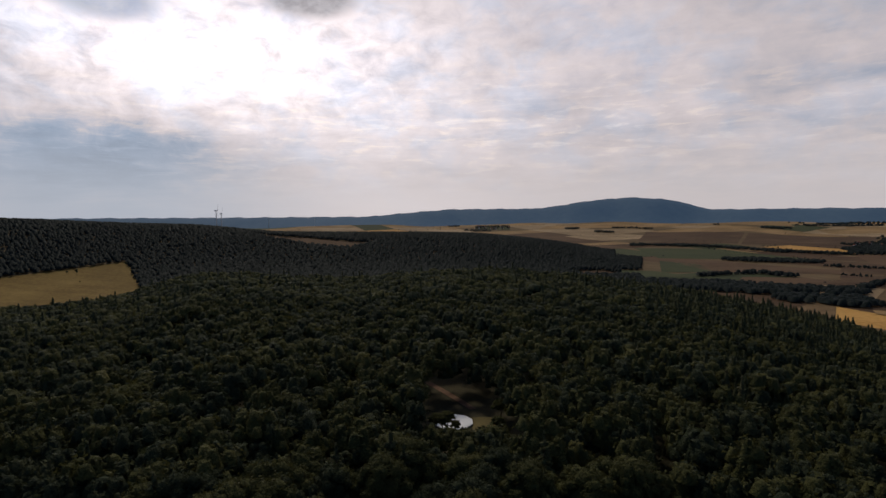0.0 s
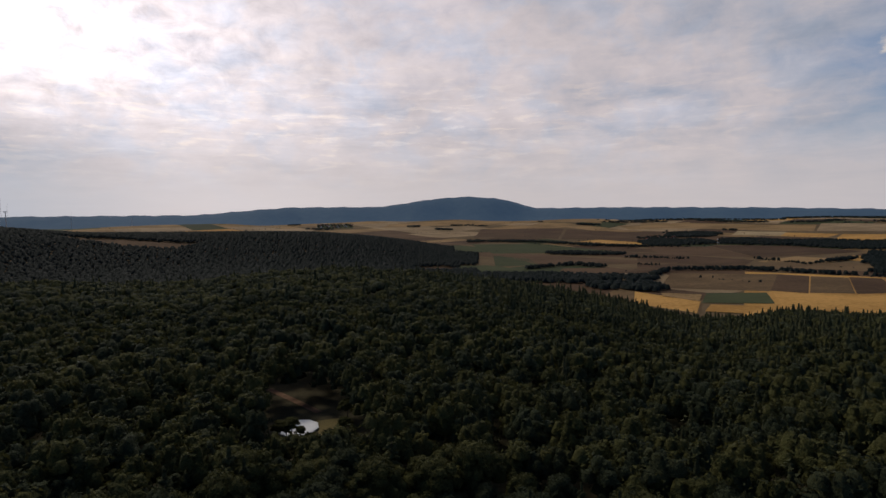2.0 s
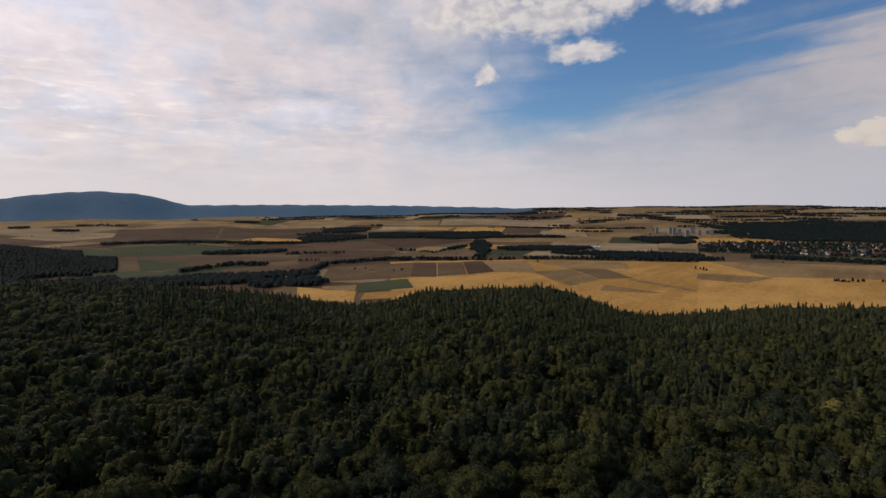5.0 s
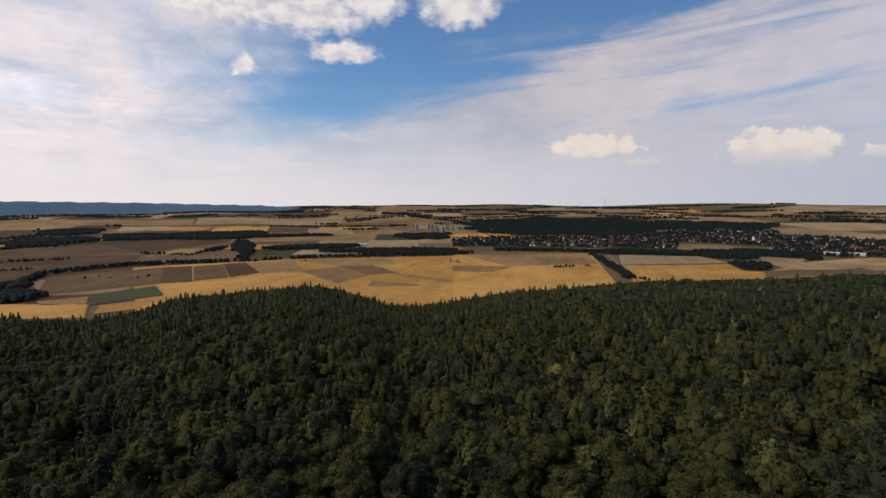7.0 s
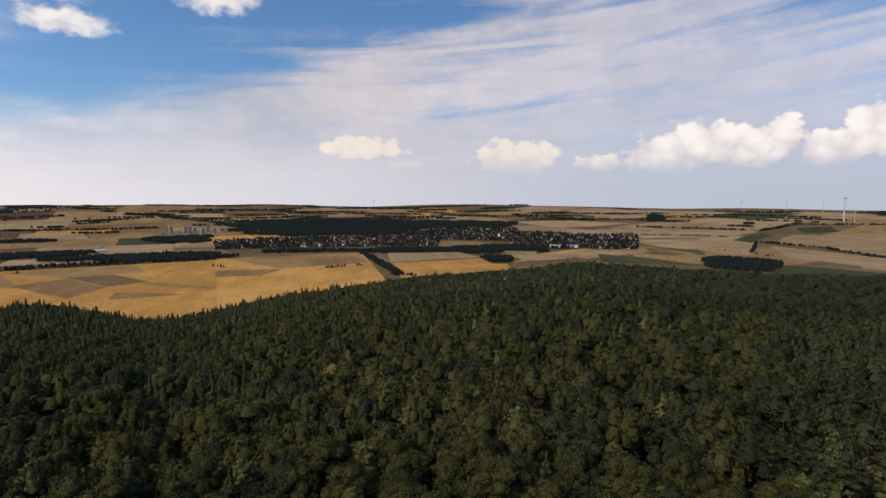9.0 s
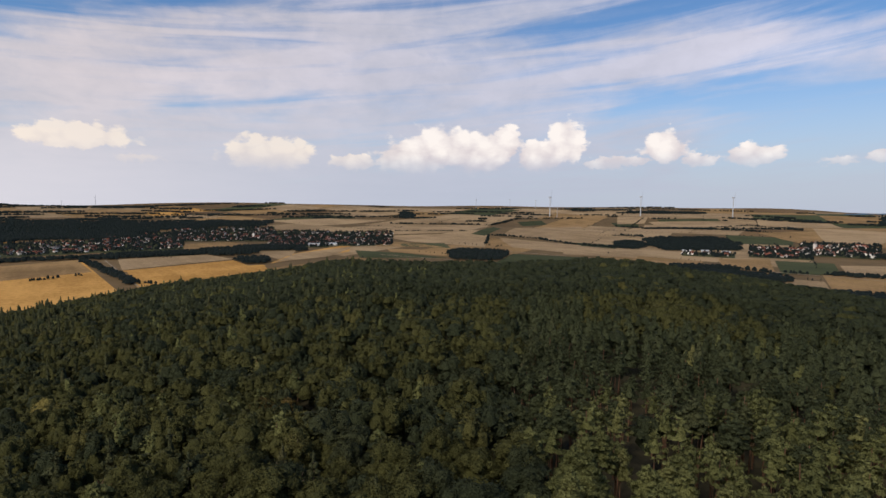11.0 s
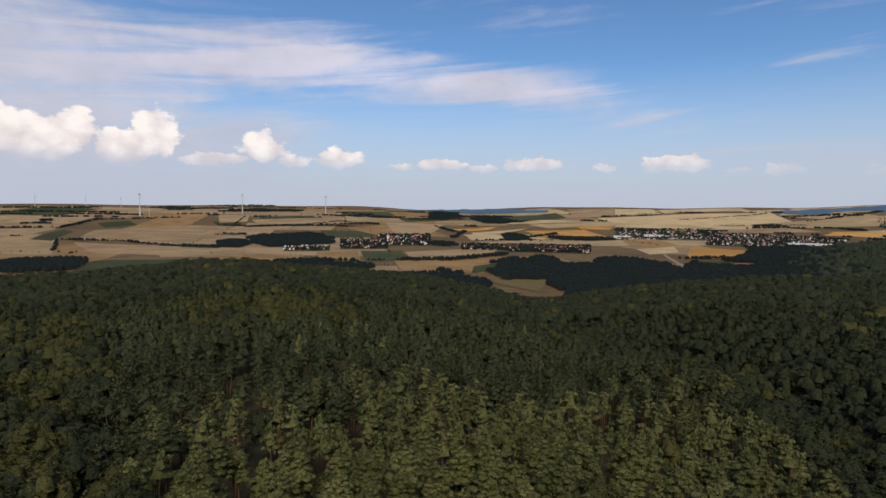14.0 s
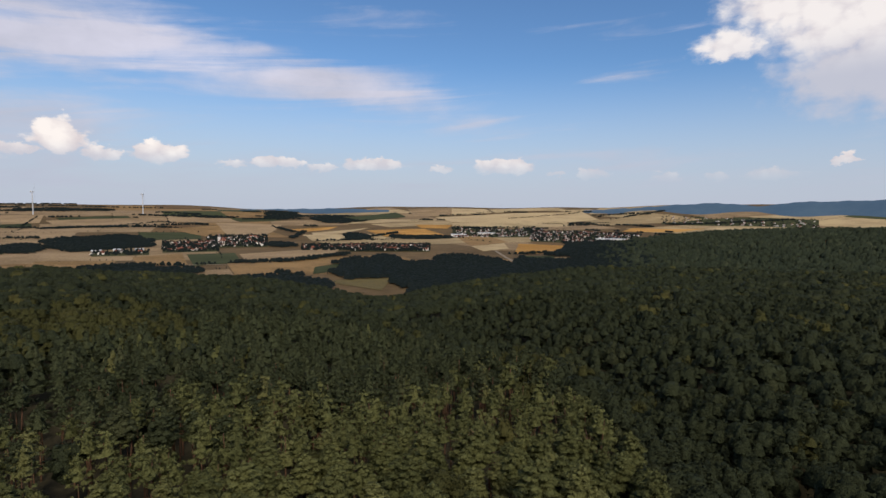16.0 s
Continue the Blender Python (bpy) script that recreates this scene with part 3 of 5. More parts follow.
EAST_FIELDS = [
    ("stubble", (107.5, 1818), (111.4, 1812), (110.9, 1646), (108.8, 1662)),
    ("stubble", (111.4, 1714), (118.0, 1980), (114.7, 1612), (109.2, 1490)),
    ("stubble", (108.3, 3410), (114.8, 3548), (121.0, 3504), (113.3, 3070)),
    ("stubble", (120.4, 2492), (131.8, 2614), (131.4, 1916), (123.7, 2198)),
    ("straw", (118.0, 2356), (123.7, 2128), (127.1, 1888), (119.9, 1930)),
    ("green", (117.5, 1790), (122.6, 1690), (127.4, 1554), (118.0, 1562)),
    ("green", (122.1, 2080), (127.0, 2122), (127.7, 1862), (122.6, 1926)),
    ("straw", (120.9, 1830), (127.2, 1782), (127.4, 1598), (121.2, 1736)),
    ("green", (134.4, 1694), (141.5, 1658), (141.6, 1442), (132.4, 1426)),
    ("stubble", (133.0, 2398), (141.5, 2160), (140.9, 1762), (134.4, 1914)),
    ("stubble", (134.8, 3022), (141.5, 3250), (141.5, 2288), (133.2, 2492)),
]
SOUTH_EAST_FIELDS = [
    ("green", (129.9, 2542), (132.3, 3052), (133.2, 2864), (131.4, 2468)),
    ("green", (134.8, 3380), (137.3, 3502), (138.0, 3302), (135.4, 3166)),
    ("stubble", (121.5, 3214), (132.1, 3176), (129.5, 2644), (120.4, 2538)),
    ("wheat", (132.7, 1252), (138.0, 1324), (137.5, 1260), (133.1, 1215)),
    ("stubble", (139.7, 2146), (147.6, 1936), (147.0, 1706), (139.7, 1720)),
    ("stubble", (139.7, 2894), (146.1, 3230), (144.9, 2316), (139.7, 2244)),
    ("green", (144.4, 3480), (147.0, 3540), (147.1, 3268), (145.0, 3270)),
    ("green", (148.7, 3656), (154.1, 3792), (154.7, 3622), (149.3, 3496)),
    ("stubble", (147.8, 3996), (156.8, 4290), (154.0, 3824), (148.1, 3686)),
    ("straw", (157.5, 2940), (165.1, 3332), (168.9, 2484), (161.8, 2502)),
    ("stubble", (147.6, 3404), (156.3, 3562), (160.2, 3276), (147.6, 3170)),
]
SOUTH_FIELDS = [
    ("straw", (154.4, 1788), (158.6, 1856), (159.1, 1498), (154.8, 1562)),
    ("green", (159.0, 1822), (163.4, 1840), (164.0, 1540), (159.6, 1488)),
    ("stubble", (163.8, 1788), (173.9, 2000), (173.3, 1684), (164.5, 1532)),
    ("straw", (168.0, 1308), (171.0, 1448), (170.4, 1246), (169.2, 1230)),
    ("green", (171.2, 1396), (174.0, 1476), (173.7, 1316), (171.0, 1256)),
    ("grass", (171.9, 1138), (175.8, 1166), (179.4, 1182), (178.2, 1008)),
    ("green", (163.4, 2724), (164.8, 2884), (164.7, 2626), (163.7, 2534)),
    ("pale", (170.9, 2808), (177.0, 3106), (173.7, 2734), (171.5, 2388)),
    ("wheat", (168.8, 3028), (173.7, 3194), (172.8, 3038), (170.2, 2848)),
    ("pale", (171.4, 2276), (179.7, 2480), (185.8, 2268), (173.7, 2118)),
    ("pale", (177.0, 3314), (185.7, 3608), (185.8, 3302), (179.1, 3092)),
]
SOUTH_WEST_FIELDS = [
    ("straw", (186.1, 2772), (189.9, 2624), (191.8, 2318), (187.7, 2106)),
    ("wheat", (192.9, 2250), (197.8, 2264), (197.1, 1740), (192.5, 1780)),
    ("green", (193.2, 1724), (196.6, 1516), (197.0, 1374), (193.8, 1514)),
    ("stubble", (196.9, 1466), (198.7, 1402), (198.3, 1342), (196.1, 1424)),
    ("pale", (187.8, 2078), (191.4, 2258), (191.9, 2022), (189.2, 1874)),
    ("straw", (190.6, 1652), (192.1, 1582), (192.8, 1416), (191.5, 1482)),
    ("pale", (184.2, 4690), (189.2, 4700), (190.1, 4250), (184.2, 4100)),
    ("pale", (189.6, 4600), (196.9, 4800), (198.0, 4560), (190.4, 4230)),
    ("pale", (183.9, 3994), (199.4, 4470), (201.1, 3904), (185.8, 3456)),
    ("pale", (199.7, 3842), (207.6, 4202), (211.1, 4022), (201.1, 3452)),
    ("pale", (185.8, 3414), (197.7, 3914), (198.3, 3490), (185.8, 3176)),
    ("wheat", (204.4, 3380), (211.1, 3532), (208.6, 3294), (203.4, 3128)),
]
FAR_SOUTH_FIELDS = [
    ("pale", (201.1, 4900), (213.4, 4900), (214.8, 4574), (200.0, 4286)),
    ("stubble", (208.6, 4332), (217.9, 4702), (218.8, 4366), (211.6, 4032)),
    ("green", (173.7, 3692), (179.7, 4294), (180.9, 3922), (176.1, 3492)),
    ("wheat", (181.8, 3250), (185.8, 3268), (185.2, 3080), (182.4, 3072)),
    ("stubble", (161.6, 3378), (168.0, 3254), (165.8, 2508), (162.6, 2694)),
    ("stubble", (180.9, 4630), (185.7, 4722), (185.7, 4110), (181.8, 4006)),
    ("stubble", (145.0, 3886), (148.0, 3856), (147.6, 3464), (145.0, 3418)),
    ("stubble", (148.0, 3546), (156.2, 3724), (159.0, 3192), (149.2, 3244)),
]
KNOWN = [(0.65 + 0.07 * i, *f) for i, many in enumerate((LARGE_FIELDS, NORTH_FIELDS, NORTH_EAST_FIELDS, GOLDEN_FIELDS, GREEN_EDGE_FIELDS, EAST_FIELDS, SOUTH_EAST_FIELDS, SOUTH_FIELDS, SOUTH_WEST_FIELDS, FAR_SOUTH_FIELDS)) for f in many]
for lift, kind, *corners in KNOWN:
    field(kind, [xy(*c) for c in corners], lift)


def inside(p, quad):
    s = [(q[0] - a[0]) * (p[1] - a[1]) - (q[1] - a[1]) * (p[0] - a[0]) for a, q in zip(quad, np.roll(quad, -1, 0))]
    return all(v > 0 for v in s) or all(v < 0 for v in s)


# woods beyond the hill: bearing from, to, distance from, to
NEAR_WOODS = [(31.9, 39.3, 1092, 1182), (18.3, 33.1, 1186, 1238), (36.4, 39.1, 1100, 1202), (105.5, 108.8, 1466, 1584), (127.6, 134.1, 1498, 1780),
    (105.4, 109.0, 1496, 1612), (27.1, 35.3, 1936, 2044), (173.9, 177.2, 1126, 1606), (177.0, 180.4, 1254, 1686), (174.1, 178.9, 1156, 1396),
    (179.1, 182.2, 1140, 1324)]
TOWN_WOODS = [(79.8, 98.7, 2456, 3496), (95.5, 108.4, 2908, 3306), (82.8, 92.8, 1740, 1792), (92.8, 106.7, 1682, 1838), (105.8, 111.9, 1880, 1984),
    (100.4, 108.7, 2956, 3348), (100.6, 111.8, 1738, 1908), (39.3, 44.4, 2808, 3132), (37.0, 43.5, 2328, 2680), (44.2, 49.6, 2412, 2714),
    (49.2, 58.4, 2372, 2736), (144.6, 147.6, 2030, 2390), (147.6, 156.1, 2026, 2672), (166.0, 169.4, 2016, 2178), (174.2, 176.8, 2368, 2734),
    (179.1, 185.8, 2502, 2684), (196.3, 205.1, 1414, 2458), (191.9, 197.8, 1734, 1758)]
RIVER_WOODS = [(56.3, 64.7, 2422, 2512), (58.4, 68.2, 1840, 2006), (63.5, 77.9, 1686, 1796), (68.2, 80.3, 1606, 1698), (71.8, 77.9, 2302, 2586),
    (122.1, 123.8, 3604, 4120), (55.1, 57.3, 1650, 2242), (192.1, 201.1, 4900, 4924), (166.3, 169.7, 3688, 4560), (171.1, 176.7, 3348, 3856),
    (176.1, 182.1, 4900, 4924), (146.3, 153.4, 4146, 4368), (145.0, 148.4, 4158, 4228)]
# belts of trees: from bearing and distance to bearing and distance, and depth
NORTH_BELTS = [(20.0, 2506, 27.3, 2454, 60), (27.3, 2454, 41.7, 2298, 60), (25.8, 1460, 30.7, 1588, 28), (30.7, 1588, 33.6, 1534, 30),
    (35.6, 1872, 41.7, 1830, 14), (37.5, 1892, 41.2, 1812, 14), (38.7, 1370, 39.8, 1486, 22), (39.8, 1486, 46.5, 1560, 20), (46.5, 1560, 56.7, 1534, 22),
    (56.7, 1534, 63.5, 1592, 22), (63.5, 1592, 77.9, 1602, 20), (51.1, 1760, 54.7, 2020, 26), (47.2, 1874, 51.1, 1778, 10), (36.9, 1634, 39.1, 1604, 14)]
EAST_BELTS = [(92.5, 1704, 94.6, 1396, 22), (94.6, 1396, 96.3, 1208, 20), (96.3, 1208, 98.3, 1172, 30), (88.6, 1334, 92.6, 1380, 10),
    (77.9, 1428, 78.8, 1404, 18), (56.8, 3046, 65.9, 3052, 26), (65.9, 3052, 73.0, 2986, 26), (37.1, 2792, 39.3, 2696, 30), (73.6, 3680, 80.9, 2982, 24),
    (121.3, 2694, 129.5, 2672, 10), (121.3, 3282, 131.8, 3174, 12), (131.8, 3138, 134.8, 3536, 20), (134.8, 3536, 141.5, 3700, 14)]
RIDGE_BELTS = [(131.4, 2060, 131.8, 2468, 10), (132.1, 2490, 136.7, 2410, 9), (136.7, 2410, 141.5, 2124, 9), (139.7, 2182, 147.0, 2010, 16),
    (144.6, 2652, 147.6, 2628, 20), (147.6, 3114, 160.7, 3178, 22), (153.5, 3220, 156.9, 3540, 20), (146.4, 3342, 147.5, 3722, 10),
    (168.9, 2424, 170.2, 2872, 26), (166.9, 3172, 169.1, 2840, 26), (113.3, 3512, 123.8, 3860, 16), (100.8, 3842, 113.4, 3732, 18),
    (110.6, 4088, 121.6, 4154, 40)]
SOUTH_BELTS = [(163.5, 1534, 168.6, 1534, 34), (168.6, 1534, 174.4, 1704, 30), (155.3, 1550, 159.0, 1496, 8), (159.8, 1504, 164.0, 1540, 8),
    (167.6, 1284, 170.0, 1224, 22), (176.7, 2572, 179.8, 2800, 20), (171.4, 2302, 179.7, 2480, 8), (184.5, 4054, 190.0, 4330, 30),
    (185.8, 3090, 194.8, 3420, 24), (194.8, 3686, 202.2, 3658, 20), (202.2, 3880, 207.5, 4412, 24), (207.6, 3680, 218.0, 4068, 40),
    (145.0, 3272, 158.5, 2978, 20), (156.6, 3554, 161.0, 3152, 24), (191.8, 3878, 199.4, 4404, 14)]
VALLEY_WOODS = [(14, 38.5, 1215, 1335), (178.5, 200, 1000, 1500), (172.5, 178, 1200, 1480), (184, 191.5, 1250, 1700), (150.5, 156, 1450, 1540), (152, 160, 1310, 1430), (156, 172, 830, 1215)]
WOODS = NEAR_WOODS + TOWN_WOODS + RIVER_WOODS + VALLEY_WOODS
# settlements: bearing from, to, distance from, to, houses
TOWNS = [(169.9, 174.9, 1900, 2090, 42), (174.9, 183.4, 1850, 2120, 130), (151.2, 155.8, 1880, 1960, 9), (156.9, 161.9, 1940, 2300, 46), (160.8, 166.5, 2080, 2600, 60),
         (108.7, 114.7, 1960, 2700, 130), (114.7, 121.5, 2010, 2650, 100), (93.3, 100.8, 1960, 2780, 120), (77.9, 93.3, 1950, 2360, 110), (99.8, 109.3, 2300, 2880, 150),
         (185.8, 195.4, 2640, 3180, 120), (194.2, 205, 2420, 2960, 210), (44.2, 49.2, 2440, 2680, 26), (37.8, 40.5, 2620, 2900, 14), (207.1, 220, 3740, 4080, 60), (3.5, 7.2, 3620, 3900, 16)]


def scattered_woods():
    """Small copses and spinneys far off on the plain."""
    rng = random.Random(17)
    out = []
    for many, b0, b1, r0, r1, w0, w1, d0, d1 in ((60, -40, 228, 2900, 4800, 0.4, 1.8, 10, 34), (70, 56, 205, 3500, 4880, 1.2, 4.5, 7, 20), (40, 20, 110, 3300, 4700, 0.8, 3.5, 8, 20), (40, 30, 205, 3600, 4850, 1.0, 3.4, 8, 22), (34, 18, 110, 2600, 3900, 0.6, 2.2, 8, 22),
                                                 (46, 181, 208, 3000, 4500, 0.3, 1.4, 6, 16)):
        for _ in range(many):
            b, r = rng.uniform(b0, b1), rng.uniform(r0, r1)
            wide, deep = rng.uniform(w0, w1), rng.uniform(d0, d1)
            out.append((b - wide, b + wide, r - deep, r + deep))
    return out


WOODS += scattered_woods()


def wooded(x, y):
    """Whether woodland covers a place beyond the hill."""
    r, b = np.hypot(x, y), bearing_of(x, y)
    got = (curve(b, WEST_RIDGE) * np.exp(-((r - 2000) / 450) ** 2) > 9) & (r < 2100)
    got |= (curve(b, EAST_RIDGE) * np.exp(-((r - 1500) / 350) ** 2) > 8) & (r < 1600)
    got |= (b > -28) & (b < 20.5) & (r > 700) & (r < 1900)
    got |= (b > 181) & (b < 232) & (r > 700) & (r < 1300) & ~((b < 192) & (r > 1050))
    for b0, b1, r0, r1 in WOODS:
        mid, half = (b0 + b1) / 2, (b1 - b0) / 2
        got |= np.abs((b - mid) / half) ** 2.5 + np.abs((r - (r0 + r1) / 2) / ((r1 - r0) / 2)) ** 2.5 < 1 + 0.45 * np.sin(x / 43 + b0) * np.cos(y / 57)
    for b0, r0, b1, r1, deep in NORTH_BELTS + EAST_BELTS + RIDGE_BELTS + SOUTH_BELTS:
        a, c = np.array(xy(b0, r0)), np.array(xy(b1, r1))
        u = np.clip(((x - a[0]) * (c - a)[0] + (y - a[1]) * (c - a)[1]) / ((c - a) @ (c - a)), 0, 1)
        wob = 0.75 + 0.5 * np.sin(u * 17 + b0) * np.cos(u * 7 + r0)
        got |= np.hypot(x - a[0] - u * (c - a)[0], y - a[1] - u * (c - a)[1]) < deep * 0.55 * wob
    return got


def in_town(x, y, margin=0):
    r, b = np.hypot(x, y), bearing_of(x, y)
    got = np.zeros(np.shape(x), bool)
    for b0, b1, r0, r1, _ in TOWNS:
        got |= (b > b0) & (b < b1) & (r > r0 - margin) & (r < r1 + margin)
    return got


HEDGES = []


def split_fields():
    """The rest of the plain, cut again and again into fields."""
    rng = random.Random(5)
    out = []

    def cut(quad, depth):
        a, b, c, d = (Vector(q) for q in quad)
        w, h = ((b - a).length + (c - d).length) / 2, ((d - a).length + (c - b).length) / 2
        mid = (a + b + c + d) / 4
        want = 105 + mid.length * 0.036
        if max(w, h) < want * rng.uniform(1.2, 2.6) and w * h < want * want * 2.2 or depth > 9:
            out.append([a, b, c, d])
            return
        k, j = rng.uniform(0.36, 0.64), rng.uniform(-0.05, 0.05)
        if w > h * rng.uniform(0.6, 1.1):
            p, q = a.lerp(b, k), d.lerp(c, k + j)
            cut([a, p, q, d], depth + 1), cut([p, b, c, q], depth + 1)
        else:
            p, q = a.lerp(d, k), b.lerp(c, k + j)
            cut([a, b, q, p], depth + 1), cut([p, q, c, d], depth + 1)

    t = 0.35
    box = [Matrix.Rotation(t, 2) @ Vector(c) for c in ((-4800, -4800), (4800, -4800), (4800, 4800), (-4800, 4800))]
    cut(box, 0)
    near, far = [], {}
    for q in out:
        mid = sum(q, Vector((0, 0))) / 4
        pts = np.array([[*p] for p in q] + [[*mid]])
        r, b = np.hypot(pts[:, 0], pts[:, 1]), bearing_of(pts[:, 0], pts[:, 1])
        if r.max() > 4850 or (r < HILL_EDGE + 120).any() or wooded(pts[:, 0], pts[:, 1]).sum() > 2 or in_town(pts[4:, 0], pts[4:, 1])[0]:
            continue
        if any(inside(mid, k) for k in FIELDS_DONE):
            continue
        inset = [p.lerp(mid, 0.008) for p in q]
        kind = rng.choices(("wheat", "stubble", "fallow", "green", "straw"), (0.3, 0.6, 6, 2.6, 2) if -50 < b[4] < 64 and r[4] < 2900 else (0.3, 6, 0.4, 0.7, 2.5) if b[4] > 115 else (0.8, 3, 2.2, 1.0, 4))[0]
        # northern fallow takes the colour with cloud shadow in it
        if kind == "fallow" and b[4] < 64:
            kind = "tilled"
        # far southern fields mostly take the sunlit stubble colour
        if b[4] > 173 and r[4] > 2350 and rng.random() < 0.66:
            kind = "pale"
        for i in range(4):
            if rng.random() < (0.30 if b[4] > 110 else 0.26):
                HEDGES.append((q[i], q[(i + 1) % 4]))
        (near if mid.length < 2700 and -45 < b[4] < 230 else far.setdefault(kind, [])).append((kind, inset))
    for kind, q in near[:260]:
        field(kind, [tuple(p) for p in q], 0.45)
    for kind, q in near[260:]:
        far.setdefault(kind, []).append((kind, q))
    for kind, many in far.items():
        vs, fs, n = [], [], 0
        for _, q in many:
            v, f = drape([tuple(p) for p in q], 0.5, 60)
            vs.append(v), fs.append(f + n)
            n += len(v)
        ob = new("fields", mesh_from("fields", np.concatenate(vs), np.concatenate(fs), MAT[kind], True))
        tagged(ob, FIELD_LABEL[kind].replace("field", "fields", 1), "fields", kind="stuff")


split_fields()


# ---- trees ----
def dome(sides, levels):
    """A rounded lump, open below: rings of vertices under one top vertex, with its triangles."""
    rings = [(math.cos(e), math.sin(e)) for e in np.linspace(-0.55, 1.15, levels)]
    v = [(math.cos(k * 6.2832 / sides + j * 0.5) * c, math.sin(k * 6.2832 / sides + j * 0.5) * c, z) for j, (c, z) in enumerate(rings) for k in range(sides)] + [(0, 0, 1.0)]
    f = []
    for j in range(levels - 1):
        for k in range(sides):
            p, q = j * sides + k, j * sides + (k + 1) % sides
            f += [(p, q, p + sides), (q, q + sides, p + sides)]
    f += [((levels - 1) * sides + k, (levels - 1) * sides + (k + 1) % sides, levels * sides) for k in range(sides)]
    return np.array(v), np.array(f)


DOMES = (dome(6, 3), dome(5, 2), dome(4, 2), dome(4, 2))


def tufts(rng, clumps, count, size, upright=0.0, long=1.0):
    """Leaf tufts, each a small triangle, over the outside of rounded clumps (x, y, z, radius, height)."""
    c = np.array(clumps)
    share = c[:, 3] ** 2
    pick = rng.choice(len(c), count, p=share / share.sum())
    d = rng.normal(size=(count, 3))
    d[:, 2] = np.abs(d[:, 2]) * 0.9 + rng.normal(size=count) * 0.35
    d /= np.linalg.norm(d, axis=1)[:, None]
    rad = rng.uniform(0.80, 1.17, count)[:, None]
    p = c[pick, :3] + d * rad * np.stack([c[pick, 3], c[pick, 3], c[pick, 4]], -1)
    n = d + rng.normal(size=(count, 3)) * 0.55
    n /= np.linalg.norm(n, axis=1)[:, None]
    u = np.cross(n, rng.normal(size=(count, 3)) + np.array([0, 0, upright]))
    u /= np.linalg.norm(u, axis=1)[:, None] + 1e-9
    w = np.cross(n, u)
    s = (size * rng.uniform(0.6, 1.4, count))[:, None]
    v = np.stack([p - u * s * 0.6 / long - w * s * 0.4 * long, p + u * s * 0.6 / long - w * s * 0.4 * long, p + w * s * 0.75 * long], 1).reshape(-1, 3)
    return v, np.arange(count * 3).reshape(-1, 3), np.repeat(d + rng.normal(size=(count, 3)) * 0.25, 3, 0)


def cores(rng, clumps, shrink, lod):
    """A dense lump inside each clump, uneven in outline."""
    vs, fs, ns = [], [], []
    form, faces = DOMES[lod]
    for k, (x, y, z, r, h) in enumerate(clumps):
        c, q = math.cos(k * 1.7), math.sin(k * 1.7)
        turned = form @ np.array([(c, q, 0), (-q, c, 0), (0, 0, 1)])
        rough = turned * rng.uniform(0.84, 1.12, (len(form), 1))
        vs.append(rough * np.array([r, r, h]) * shrink + np.array([x, y, z]))
        fs.append(faces + len(form) * k)
        ns.append(turned + np.array([0, 0, 0.2]))
    return np.concatenate(vs), np.concatenate(fs), np.concatenate(ns)


def merged(*meshes):
    vs, fs, n = [], [], 0
    for v, f, *_ in meshes:
        vs.append(v), fs.append(np.asarray(f) + n)
        n += len(v)
    return np.concatenate(vs), np.concatenate(fs)


def foliage(rng, clumps, count, size, shrink, middle, upright=0.0, whole=0.7, inner=None, long=1.0, lod=3):
    """Tufts over dense cores, with the soft outward facing of a whole crown."""
    a, b = tufts(rng, clumps, count, size, upright, long), cores(rng, inner or clumps, shrink, lod)
    v, f = merged(a, b)
    n = np.concatenate([a[2], b[2]])
    n /= np.linalg.norm(n, axis=1)[:, None] + 1e-6
    out = v - np.array(middle)
    out /= np.linalg.norm(out, axis=1)[:, None] + 1e-6
    n = n * (1.2 - whole) + out * whole
    return v, f, n / (np.linalg.norm(n, axis=1)[:, None] + 1e-6)


def stem(height, r0, r1, bend=(0, 0), sides=6):
    a = np.arange(sides) * 2 * math.pi / sides
    vs = []
    for k in range(4):
        t = k / 3
        r = r0 + (r1 - r0) * t
        vs.append(np.stack([np.cos(a) * r + bend[0] * t * t, np.sin(a) * r + bend[1] * t * t, np.full(sides, height * t)], -1))
    q = grid_faces(4, sides, True)
    return np.concatenate(vs), np.concatenate([q[:, [0, 1, 2]], q[:, [0, 2, 3]]])


def limb(start, end, r):
    s, e = np.array(start, float), np.array(end, float)
    d = (e - s) / np.linalg.norm(e - s)
    u = np.cross(d, (0.3, 0.2, 0.9))
    u /= np.linalg.norm(u)
    w = np.cross(d, u)
    a = np.arange(3) * 2.094
    ring = np.cos(a)[:, None] * u + np.sin(a)[:, None] * w
    v = np.concatenate([s + ring * r, e + ring * r * 0.3])
    return v, np.array([(0, 1, 4), (0, 4, 3), (1, 2, 5), (1, 5, 4), (2, 0, 3), (2, 3, 5)])


